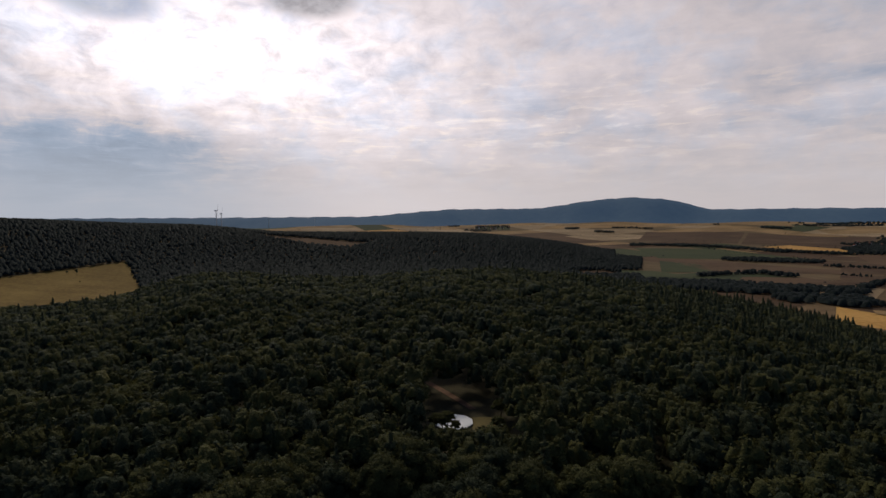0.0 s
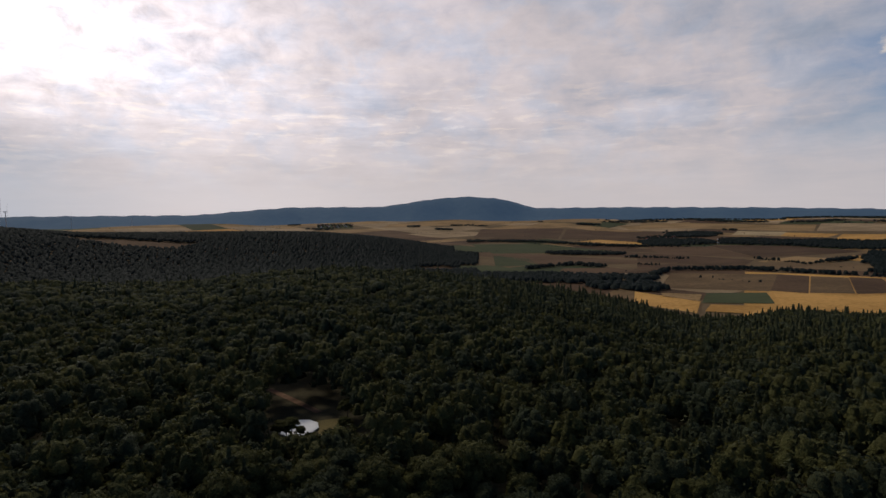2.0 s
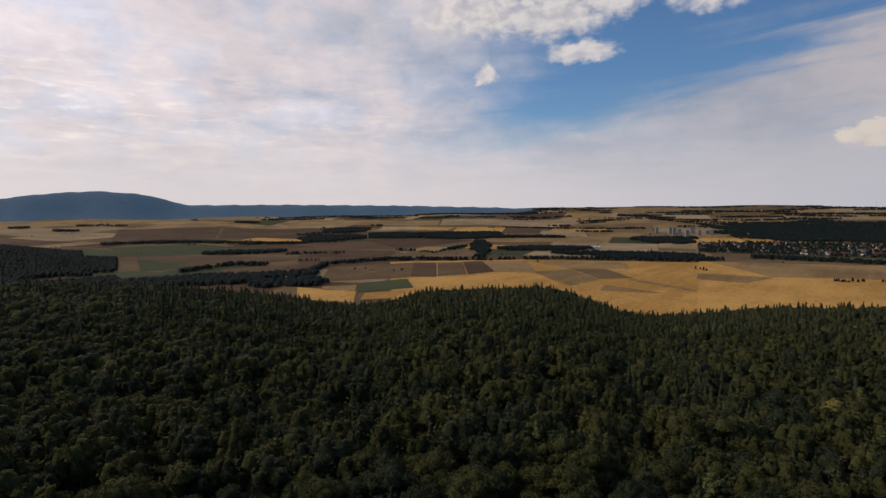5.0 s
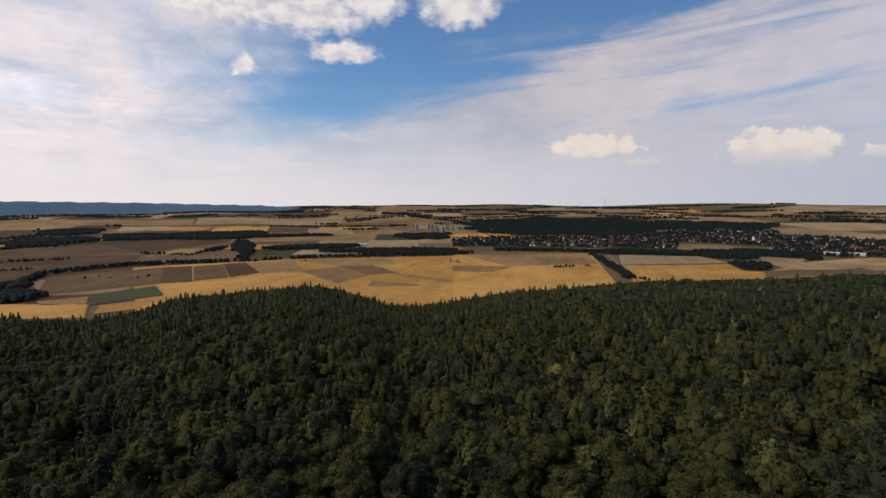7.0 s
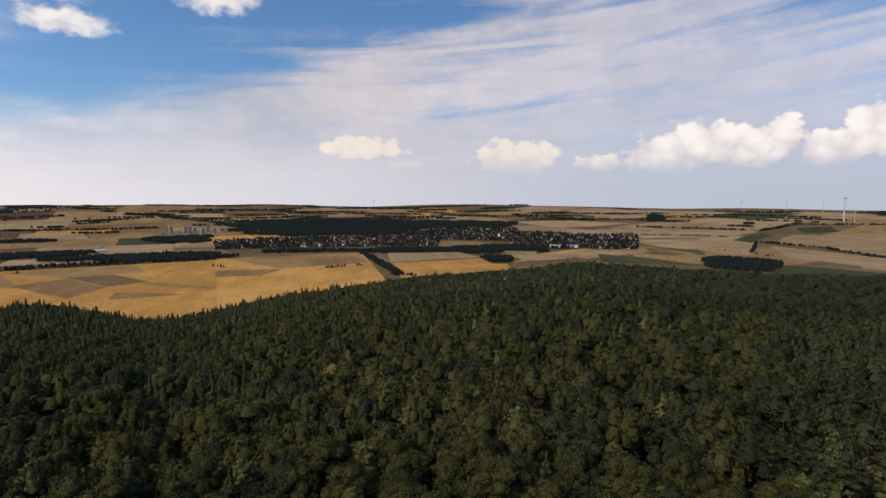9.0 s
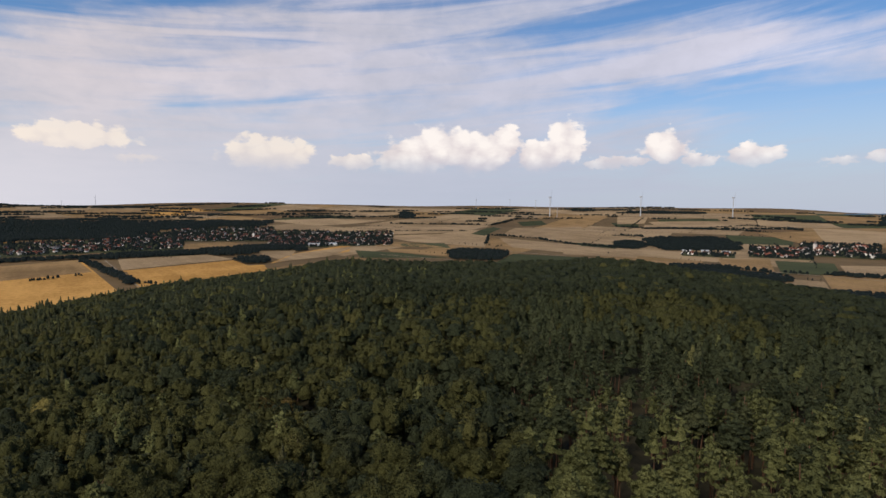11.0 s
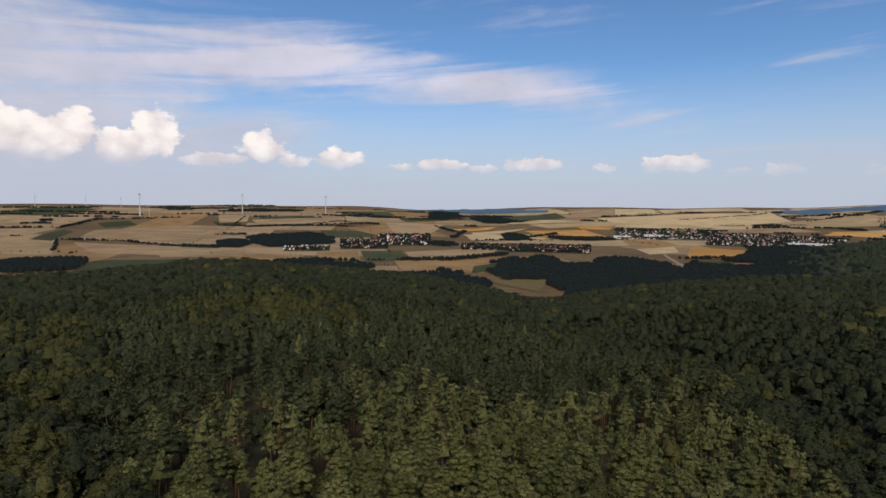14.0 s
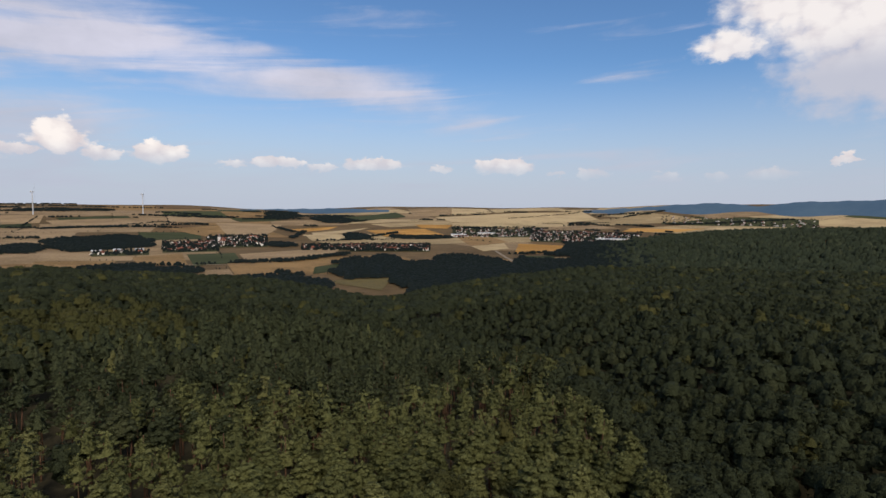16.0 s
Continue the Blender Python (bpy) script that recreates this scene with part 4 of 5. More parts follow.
def broadleaf_shape(seed, count, size, lod):
    rng = np.random.default_rng(seed)
    h, r = rng.uniform(14.5, 18), rng.uniform(3.3, 4.5)
    many = (20, 7, 3, 1)[lod]
    clumps = [(0, 0, h - 2.2, r * 0.45, 2.0) if lod < 3 else (0, 0, h - 3.4, r * 0.85, 3.0)]
    for k in range(many):
        a, t = k * 2.4 + rng.uniform(-0.4, 0.4), (k + 0.5) / many
        d = r * (0.30 + 0.50 * math.sqrt(t)) * rng.uniform(0.85, 1.1)
        fat = rng.uniform(0.85, 1.35) * (1, 1.5, 2.1, 2.9)[lod]
        clumps.append((math.cos(a) * d, math.sin(a) * d, h - 2.0 - 5.0 * t ** 1.25 + rng.uniform(-0.5, 0.5), fat, fat * rng.uniform(0.8, 1.05)))
    inner = clumps + [(0, 0, h - 5.0, r * 0.78, 3.2)] if lod < 2 else clumps
    crown = foliage(rng, clumps, count, size, 0.86 if lod < 2 else 0.94, (0, 0, h - 6.0), 0.0, 0.7, inner, 1.0, lod)
    wood = [stem(h - 4, 0.30, 0.12, (0.4, 0.2))]
    if lod == 0:
        wood += [limb((0, 0, h - 9 + 0.3 * i), (c[0], c[1], c[2] - 0.6), 0.12) for i, c in enumerate(clumps[1:8])]
    return crown, merged(*wood)


def pine_shape(seed, count, size, lod):
    """Scots pine: a bare stem under a pointed crown of flat, upswept plates of needles."""
    rng = np.random.default_rng(seed)
    h, lean = rng.uniform(16.4, 20.0), rng.normal(size=2) * 0.35
    wide, deep = rng.uniform(2.5, 3.1), rng.uniform(4.8, 6.0)
    clumps = [(lean[0], lean[1], h - 0.6, 0.34, 0.7)]
    levels = 9 if lod == 0 else 7
    for k in range(levels):
        t = (k + 0.7) / levels
        z = h - 0.6 - deep * t
        reach = wide * (0.10 + 0.90 * t ** 0.65) * (1 if t < 0.85 else 0.85)
        n = (4 if k < 2 else 6 if k < 5 else 7) if lod == 0 else (3 if k < 2 else 4)
        for i in range(n):
            if t > 0.35 and rng.random() < 0.2:
                continue
            a = i * 2 * math.pi / n + k * 0.9 + rng.uniform(-0.4, 0.4)
            d = reach * rng.uniform(0.5, 1.0)
            fat = rng.uniform(0.55, 0.9) * (0.75 + 0.4 * t)
            clumps.append((math.cos(a) * d + lean[0] * (1 - t), math.sin(a) * d + lean[1] * (1 - t), z + d * 0.12 + rng.uniform(-0.3, 0.3), fat, fat * rng.uniform(0.42, 0.6)))
    inner = (clumps if lod == 0 else clumps[1::2]) + [(lean[0], lean[1], h - 2.4, wide * 0.34, 1.6), (lean[0] * 0.5, lean[1] * 0.5, h - 1 - deep * 0.55, wide * 0.6, 1.9)]
    if lod > 1:
        clumps = [(lean[0], lean[1], h - 1.7, wide * 0.36, 1.7), (0.5, -0.3, h - 3.5, wide * 0.55, 1.3), (-0.5, 0.5, h - 4.6, wide * 0.6, 1.2), (0.2, 0.4, h - 5.8, wide * 0.9, 1.4)][:4 if lod == 2 else 2]
        inner = clumps
    crown = foliage(rng, clumps, count, size, 0.88 if lod < 2 else 0.94, (0, 0, h - 6.6), 1.2, 0.78, inner, 1.5, lod)
    wood = [stem(h - 2, 0.22, 0.07, tuple(lean))]
    if lod == 0:
        wood += [limb((lean[0] * 0.5, lean[1] * 0.5, c[2] - 0.7), c[:3], 0.06) for c in clumps[1::2]]
    return crown, merged(*wood)


def spruce_shape(seed, count, size, lod):
    rng = np.random.default_rng(seed)
    h = 18.0
    clumps = [(0, 0, h - 1.0, 0.32, 1.2)]
    levels = 8 if lod == 0 else 5 if lod == 1 else 2
    for k in range(levels):
        t = (k + 0.7) / levels
        z, reach = h - 1.3 - 10.0 * t, 0.35 + 2.3 * t
        n = 4 if lod == 0 else 3 if lod == 1 else 2
        for i in range(n):
            a = i * 2 * math.pi / n + k * 0.8 + rng.uniform(-0.3, 0.3)
            clumps.append((math.cos(a) * reach * 0.75, math.sin(a) * reach * 0.75, z + rng.uniform(-0.3, 0.3), 0.38 + 0.75 * t, 0.5 + 0.2 * (lod > 0) + 0.4 * (lod > 1)))
    if lod > 1:
        clumps = [(0, 0, h - 2.6, 0.75, 2.6), (0, 0, h - 5.6, 1.5, 2.6), (0, 0, h - 8.6, 2.2, 2.8)]
    inner = clumps if lod != 1 else [(0, 0, h - 3.5, 0.6, 2.4), (0, 0, h - 7.0, 1.4, 2.8), (0, 0, h - 9.8, 2.0, 2.4)]
    crown = foliage(rng, clumps, count, size, 0.92, (0, 0, h - 8), 1.5, 0.65, inner, 1.2, lod)
    return crown, stem(h - 1.5, 0.24, 0.05)


SHAPE = {"broadleaf": broadleaf_shape, "pine": pine_shape, "spruce": spruce_shape}
# tufts and their size for the three grades of closeness
GRADE = {"broadleaf": ((1700, 0.26), (130, 0.55), (20, 1.0), (5, 1.4)), "pine": ((2300, 0.20), (210, 0.42), (24, 0.85), (6, 1.2)), "spruce": ((800, 0.30), (110, 0.54), (20, 0.95), (5, 1.2))}
# the shade-coloured copy keeps the broadleaf's own form
SHAPE["oak"], GRADE["oak"] = broadleaf_shape, GRADE["broadleaf"]
SHAPE["dark_pine"], GRADE["dark_pine"] = pine_shape, GRADE["pine"]
BARK = {"broadleaf": "bark", "pine": "pine_bark", "spruce": "bark", "oak": "bark", "dark_pine": "pine_bark"}
TREE_WORDS = {"broadleaf": ("broadleaf_tree", "dark green broadleaf tree with a rounded leafy crown"),
              "pine": ("pine_tree", "olive green pine with a bare orange trunk"),
              "spruce": ("spruce_tree", "dark green narrow pointed spruce in the forest"),
              "oak": ("oak_tree", "deep green oak tree with a broad dense crown"),
              "dark_pine": ("pine_tree", "pine with cloud shade painted into its needles")}


def place_many(shapes, places, rng):
    """Joins copies of some shapes at places (x, y, z, turn, girth, height)."""
    vs, fs, tint, puffs, n = [], [], [], [], 0
    which = rng.integers(len(shapes), size=len(places))
    for k, (v, f, *soft) in enumerate(shapes):
        p = places[which == k]
        if not len(p):
            continue
        c, s = np.cos(p[:, 3])[:, None], np.sin(p[:, 3])[:, None]
        x = (v[:, 0] * c - v[:, 1] * s) * p[:, 4:5] + p[:, 0:1]
        y = (v[:, 0] * s + v[:, 1] * c) * p[:, 4:5] + p[:, 1:2]
        z = v[:, 2] * p[:, 5:6] + p[:, 2:3]
        vs.append(np.stack([x, y, z], -1).reshape(-1, 3))
        fs.append((f[None] + (np.arange(len(p)) * len(v))[:, None, None]).reshape(-1, 3) + n)
        for m in soft:
            puffs.append(np.stack([m[:, 0] * c - m[:, 1] * s, m[:, 0] * s + m[:, 1] * c, np.broadcast_to(m[:, 2], (len(p), len(m)))], -1).reshape(-1, 3))
        tint.append(np.repeat(rng.random(len(p)), len(v)))
        n += len(p) * len(v)
    return np.concatenate(vs), np.concatenate(fs), np.concatenate(tint), np.concatenate(puffs) if puffs else None


def spots(rng, reach, gap, loose=0.5):
    """Jittered places, gap metres apart, out to reach."""
    n = int(reach / gap)
    i, j = np.meshgrid(np.arange(-n, n + 1), np.arange(-n, n + 1), indexing="ij")
    x = (i + 0.5 * (j % 2)) * gap + rng.uniform(-loose, loose, i.shape) * gap
    y = j * gap * 0.87 + rng.uniform(-loose, loose, i.shape) * gap
    return x.ravel(), y.ravel()


PIT = xy(0.9, 148)          # the clearing with the white cover


def glade(x, y):
    """The clearing, its track, and the ride through the pines: no trees."""
    b, r = bearing_of(x, y), np.hypot(x, y)
    side, along = x - PIT[0], y - PIT[1]
    got = ((side - 3.0) / 9.5) ** 2 + ((along + 3) / 16.5) ** 2 < 1
    got |= (np.abs(side - 11.9 + along * 0.469) < 2.6) & (along > 6) & (along < 46)
    ride = np.abs(np.sin(np.radians(b - 147.6)) * r)
    ride = ride + 0.8 * np.sin(r / 7)
    got |= (ride < 1.8) & (b > 120) & (b < 175) & (r > 30) & (r < 420)
    return got


def kind_share(x, y):
    """Which tree grows at a place: 0 broadleaf, 1 pine, 2 spruce; and the share in shade colours."""
    b, r = bearing_of(x, y), np.hypot(x, y)
    wave = 10 * np.sin(x / 23 + 1) * np.cos(y / 29) + 5 * np.sin(x / 9) * np.cos(y / 11)
    kind = np.zeros(np.shape(x), int)
    pines = (b + wave * 0.3 > 137) & (r + wave * 0.5 < pine_edge(b)) & ~((np.abs(b - 151) < 9) & (r + wave > 215))
    kind[pines] = 1
    kind[(b + wave > 20) & (b + wave < 92) & (r + wave * 3 > 120)] = 2
    # share of shade-coloured crowns by bearing, lowered where the crest is coloured sunlit
    shaded_share = np.interp(b, [-50, 25, 45, 95, 112, 130, 176, 185, 235], [0.55, 0.55, 0.45, 0.38, 0.45, 0.55, 0.85, 0.97, 0.97])
    shaded_share = np.clip(shaded_share + 0.5 * ease((r - 240) / 120) * (b > 95) - 0.9 * np.exp(-((b - 151) / 8) ** 2 - ((r - 290) / 80) ** 2), 0, 0.97)
    # behind the sunlit front, ever more pines take the shade-coloured needles
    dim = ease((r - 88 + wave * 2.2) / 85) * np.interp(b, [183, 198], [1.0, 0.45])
    shaded_share = np.where(pines, dim, shaded_share)
    return kind, np.clip(shaded_share + 0.012 * wave, 0, 1)


# how far each grade of detail reaches
RINGS = ((0, 95), (95, 172), (172, 380), (380, HILL_EDGE + 70))


def forest():
    rng = np.random.default_rng(11)
    for code, (name, gap) in enumerate((("broadleaf", 6.0), ("pine", 5.3), ("spruce", 4.9), ("oak", 6.0), ("dark_pine", 5.2))):
        x, y = spots(rng, 400, gap, 0.4 if code in (1, 4) else 0.5)
        fx, fy = spots(rng, HILL_EDGE + 80, gap * 1.3)
        inner, outer = np.hypot(x, y) < RINGS[2][1], np.hypot(fx, fy) >= RINGS[2][1]
        x, y = np.concatenate([x[inner], fx[outer]]), np.concatenate([y[inner], fy[outer]])
        r, b = np.hypot(x, y), bearing_of(x, y)
        seen = (b > -46) & (b < 231)
        thin, mix = rng.random(len(x)), rng.random(len(x))
        kind, shaded_share = kind_share(x, y)
        if code in (0, 3):
            leafy = np.where(kind == 0, 0.95, np.where(kind == 2, np.where(r > 400, 0.5, 0.70), 0.0))
            own = mix < leafy * (shaded_share if code == 3 else 1 - shaded_share)
            own |= (kind == 1) & (mix < (shaded_share * 0.12 if code == 3 else 0.03))
        if code == 2:
            own = (kind == 2) & (mix < np.where(r > 400, 0.44, 0.36)) | (kind == 0) & (mix < 0.09) & (b < 120)
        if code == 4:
            own = (kind == 1) & (mix > 1.02 - shaded_share)
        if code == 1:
            own = (kind == 1) & (mix < 0.98 - shaded_share) | (kind == 0) & (mix < 0.04) & (b > 60) & (b < 125)
        stay = own & (r < np.where(seen, HILL_EDGE + 60, 420)) & ~glade(x, y) & (r > 22) & (seen | (thin < 0.3))
        x, y, r, b, seen = x[stay], y[stay], r[stay], b[stay], seen[stay]
        n = len(x)
        tall = (rng.uniform(0.84, 1.12, n) if code in (0, 3) else rng.uniform(0.82, 1.08, n)) + 0.06 * np.sin(x / 17) * np.cos(y / 19)
        if code == 2:
            tall = tall * np.where(r > 330, rng.uniform(0.9, 1.32, n), 1.0)
        low = (np.abs(x - PIT[0] - 3) < 12) & (y > 84) & (y < PIT[1])
        tall = np.where(low, np.clip((PIT[1] - 2 - y) / 46, 0.3, 0.9), tall)
        girth = tall * (rng.uniform(0.9, 1.2, n) if code in (1, 4) else rng.uniform(0.85, 1.35, n)) * np.where(r > RINGS[2][1], 1.28, 1.05)
        p = np.stack([x, y, land(x, y) - 0.15, rng.uniform(0, 6.28, n), girth, tall], -1)
        order = np.argsort(r)
        close = order[(r[order] > 58) & seen[order]][:{"broadleaf": 90, "pine": 110, "spruce": 30, "oak": 80, "dark_pine": 20}[name]]
        is_close = np.zeros(n, bool)
        is_close[close] = True
        word, label = TREE_WORDS[name]
        shapes = [[SHAPE[name](31 + 7 * v + 100 * code, *GRADE[name][g], g) for v in range(6)] for g in range(4)]
        crowns = [mesh_from("crown", c[0], c[1], MAT[name], tint=np.zeros(len(c[0])), puff=c[2]) for c, _ in shapes[0]]
        stems = [mesh_from("trunk", *w, MAT[BARK[name]], True) for _, w in shapes[0]]
        for i in close:
            tree = new(word)
            tree.matrix_world = Matrix.LocRotScale(p[i, :3], Euler((0, 0, p[i, 3])), (p[i, 4], p[i, 4], p[i, 5]))
            tagged(tree, label, "tree", "trees of the hill forest")
            v = int(rng.integers(6))
            for part_name, me in (("crown", crowns[v]), ("trunk", stems[v])):
                new(part_name, me).parent = tree
        for g, (r0, r1) in enumerate(RINGS):
            sel = ~is_close & (r >= r0) & (r < r1)
            if g == 0:
                sel &= seen & (r > 52)
            if g < 3:
                sel &= seen
            if g == 2:
                sel |= ~is_close & (r <= 52)
            if g == 3:
                sel |= ~is_close & ~seen & (r > 52)
            if not sel.any():
                continue
            v, f, t, u = place_many([c for c, _ in shapes[g]], p[sel], rng)
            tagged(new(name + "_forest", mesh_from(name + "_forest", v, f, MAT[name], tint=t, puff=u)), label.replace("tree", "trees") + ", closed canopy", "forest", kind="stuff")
            if g == 0 or g == 1 and "pine" in name:
                v, f, *_ = place_many([w for _, w in shapes[g]], p[sel], rng)
                tagged(new("trunks", mesh_from("trunks", v, f, MAT[BARK[name]])), "trunks of the forest trees", "trunks", kind="stuff")


forest()


def far_tree_shape(seed, spiky):
    rng = np.random.default_rng(seed)
    clumps = [(0.6, 0.4, 8, 3.8, 5.5), (-1.6, 1.2, 6.5, 3.2, 4.2)] if not spiky else [(0, 0, 9, 2.2, 7.5), (0.8, 0.4, 5, 3.2, 4.5)]
    return foliage(rng, clumps, 3, 1.3, 1.0, (0, 0, -10), 0.0, 1.05)


def far_woods():
    rng = np.random.default_rng(23)
    shapes = [far_tree_shape(s, s % 3 == 0) for s in range(6)]
    x, y = spots(rng, 4860, 11.5)
    r, b = np.hypot(x, y), bearing_of(x, y)
    thin = rng.random(len(x))
    x, y, r, b = (v[(b > -46) & (b < 231) & (r > HILL_EDGE) & (thin < np.interp(r, [0, 1500, 2600, 3600], [1, 1, 0.7, 0.5]))] for v in (x, y, r, b))
    stay = wooded(x, y) & (r > HILL_EDGE + 70) & (b > -46) & (b < 231)
    for quad in FIELDS_DONE[:len(KNOWN)]:
        q = np.array(quad)
        s = [(n[0] - a[0]) * (y - a[1]) - (n[1] - a[1]) * (x - a[0]) for a, n in zip(q, np.roll(q, -1, 0))]
        s = np.stack(s)
        stay &= ~((s > 0).all(0) | (s < 0).all(0))
    x, y = x[stay], y[stay]
    n = len(x)
    p = np.stack([x, y, land(x, y) - 1, rng.uniform(0, 6.28, n), rng.uniform(1.7, 2.5, n) * np.interp(np.hypot(x, y), [1000, 1350, 1600, 3600], [1.25, 1.25, 1.0, 1.4]), rng.uniform(0.92, 1.05, n)], -1)
    plain = [foliage(np.random.default_rng(60 + k), [(0, 0, 7.0, 3.8, 5.0 + 0.5 * k)], 1, 1.5, 1.0, (0, 0, -10), 0.0, 1.05) for k in range(4)]
    r, b = np.hypot(x, y), bearing_of(x, y)
    # the ridge that gets the sunlit colour; all other woods get the shaded one
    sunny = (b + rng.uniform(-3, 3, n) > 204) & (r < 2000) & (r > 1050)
    for name, mat, label, own, forms in (("far_woodland", "wood", "far woods scattered over the plain, shade and blue haze in their colour", (r > 1350) & ~sunny, plain),
                                         ("woodland", "wood", "woodland covering the ridges and hollows, shade put into its colour", (r <= 1350) & ~sunny, plain),
                                         ("ridge_woodland", "ridge", "dull green woodland on the ridge behind the hill, coloured as sunlit", sunny, shapes)):
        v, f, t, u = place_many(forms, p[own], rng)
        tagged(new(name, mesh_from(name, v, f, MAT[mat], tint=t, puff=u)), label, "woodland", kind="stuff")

    # hedges, lines of trees and garden trees
    bits = []
    lines = list(HEDGES)
    for a, c in lines:
        m = (a + c) / 2
        bm_ = float(bearing_of(m.x, m.y))
        if m.length > 4200 or not -44 < bm_ < 229:
            continue
        gap = 9 + m.length * 0.004
        k = int((c - a).length / gap)
        dense = rng.uniform(0.75 if bm_ > 90 else 0.35, 1.0)
        for i in range(k):
            if rng.random() < dense * (0.5 + 0.5 * math.sin(i * 0.3 + a.x)) + 0.06:
                q = a.lerp(c, (i + rng.uniform(0, 1)) / k)
                bits.append((q.x + rng.normal() * 3, q.y + rng.normal() * 3, 0.35 + rng.random() ** 2, 0.25 + 0.55 * rng.random() ** 2))
    for b0, r0, b1, r1, deep in NORTH_BELTS + EAST_BELTS + RIDGE_BELTS + SOUTH_BELTS:
        a, c = Vector(xy(b0, r0)), Vector(xy(b1, r1))
        k = int((c - a).length / 5.5)
        for i in range(k):
            if math.sin(i * 0.21 + r0) > -0.86:
                q = a.lerp(c, (i + rng.uniform(0, 1)) / k)
                bits.append((q.x + rng.normal() * deep * 0.16, q.y + rng.normal() * deep * 0.16, rng.uniform(0.7, 1.5), rng.uniform(0.35, 0.8)))
    for b0, b1, r0, r1, count in TOWNS:
        for _ in range(count * (4 if b0 > 184 else 10)):
            q = xy(rng.uniform(b0, b1), rng.uniform(r0 - 30, r1 + 30))
            bits.append((*q, rng.uniform(0.8, 1.9), rng.uniform(0.5, 1.0)))
    a = np.array(bits)
    p = np.stack([a[:, 0], a[:, 1], land(a[:, 0], a[:, 1]) - 0.5, rng.uniform(0, 6.28, len(a)), a[:, 2], a[:, 3]], -1)
    v, f, t, u = place_many(plain, p, rng)
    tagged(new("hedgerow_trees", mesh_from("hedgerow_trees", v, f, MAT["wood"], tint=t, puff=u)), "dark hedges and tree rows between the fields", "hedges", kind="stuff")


far_woods()


# ---- the clearing ----
def clearing():
    z = float(land(*PIT))
    cover = new("round_cover")
    cover.location = (PIT[0], PIT[1], z)
    tagged(cover, "white many-sided cover lying in a forest clearing", "cover")
    bm = bmesh.new()
    bmesh.ops.create_cone(bm, cap_ends=True, segments=10, radius1=5.6, radius2=5.5, depth=0.7)
    bmesh.ops.translate(bm, verts=bm.verts, vec=(0, 0, 0.35))
    part("rim", bm, MAT["concrete"], cover, "low grey concrete wall")
    bm = bmesh.new()
    bmesh.ops.create_cone(bm, cap_ends=True, segments=10, radius1=5.7, radius2=5.2, depth=0.18)
    bmesh.ops.translate(bm, verts=bm.verts, vec=(0, 0, 0.79))
    part("sheet", bm, MAT["sheet"], cover, "taut white sheet")
    for name, mat, a, c, wide, label in (("track", "track", (PIT[0] - 8.7, PIT[1] + 44), (PIT[0] + 6.3, PIT[1] + 12), 1.15, "bare reddish earth track through the trees"),
                                         ("grass_patch", "grass", (PIT[0] + 9.4, PIT[1] - 17), (PIT[0] + 8.0, PIT[1] + 5), 3.4, "dry yellowish grass in the clearing")):
        a, c = np.array(a), np.array(c)
        d = (c - a) / np.linalg.norm(c - a)
        s = np.array([-d[1], d[0]]) * wide
        v, f = drape([a - s, c - s, c + s, a + s], 0.12, 4)
        tagged(new(name, mesh_from(name, v, f, MAT[mat], True)), label, "ground", kind="structure")


clearing()


# ---- settlements ----
def make_house(w, l, h, roof_h, roof):
    house = new("house")
    bm = bmesh.new()
    bmesh.ops.create_cube(bm, size=1)
    bmesh.ops.scale(bm, verts=bm.verts, vec=(w, l, h))
    bmesh.ops.translate(bm, verts=bm.verts, vec=(0, 0, h / 2))
    ridge = [bm.verts.new((0, s * l / 2, h + roof_h)) for s in (-1, 1)]
    for s, v in zip((-1, 1), ridge):
        ends = [q for q in bm.verts if abs(q.co.z - h) < 1e-4 and q.co.y * s > 0]
        bm.faces.new([ends[0], ends[1], v])
    bmesh.ops.recalc_face_normals(bm, faces=bm.faces)
    part("wall", bm, MAT["plaster"], house, "pale rendered walls")
    bm = bmesh.new()
    for s in (-1, 1):
        low, top, t = (s * (w / 2 + 0.5), h - roof_h / w), (0, h + roof_h + 0.05), 0.3
        q = [bm.verts.new((x, y, z + dz)) for dz in (0, t) for x, z in (low, top) for y in (-l / 2 - 0.4, l / 2 + 0.4)]
        for f in ((0, 1, 3, 2), (4, 6, 7, 5), (0, 4, 5, 1), (2, 3, 7, 6), (0, 2, 6, 4), (1, 5, 7, 3)):
            bm.faces.new([q[i] for i in f])
    bmesh.ops.recalc_face_normals(bm, faces=bm.faces)
    part("roof", bm, MAT[roof], house)
    return tagged(house, "pale rendered house with a %s tiled gable roof" % ("red" if roof == "tiles_red" else "dark grey"), "house", "houses of the valley villages")


def gardens():
    for b0, b1, r0, r1, _ in TOWNS:
        vs, fs, n = [], [], 0
        k = max(1, int((b1 - b0) / 4))
        for i in range(k):
            u, v = b0 + (b1 - b0) * i / k, b0 + (b1 - b0) * (i + 1) / k
            p, f = drape([xy(u, r0 - 40), xy(v, r0 - 40), xy(v, r1 + 40), xy(u, r1 + 40)], 1.0)
            vs.append(p), fs.append(f + n)
            n += len(p)
        tagged(new("garden_ground", mesh_from("garden_ground", np.concatenate(vs), np.concatenate(fs), MAT["garden"], True)), "green gardens between village houses", "ground", kind="structure")


gardens()


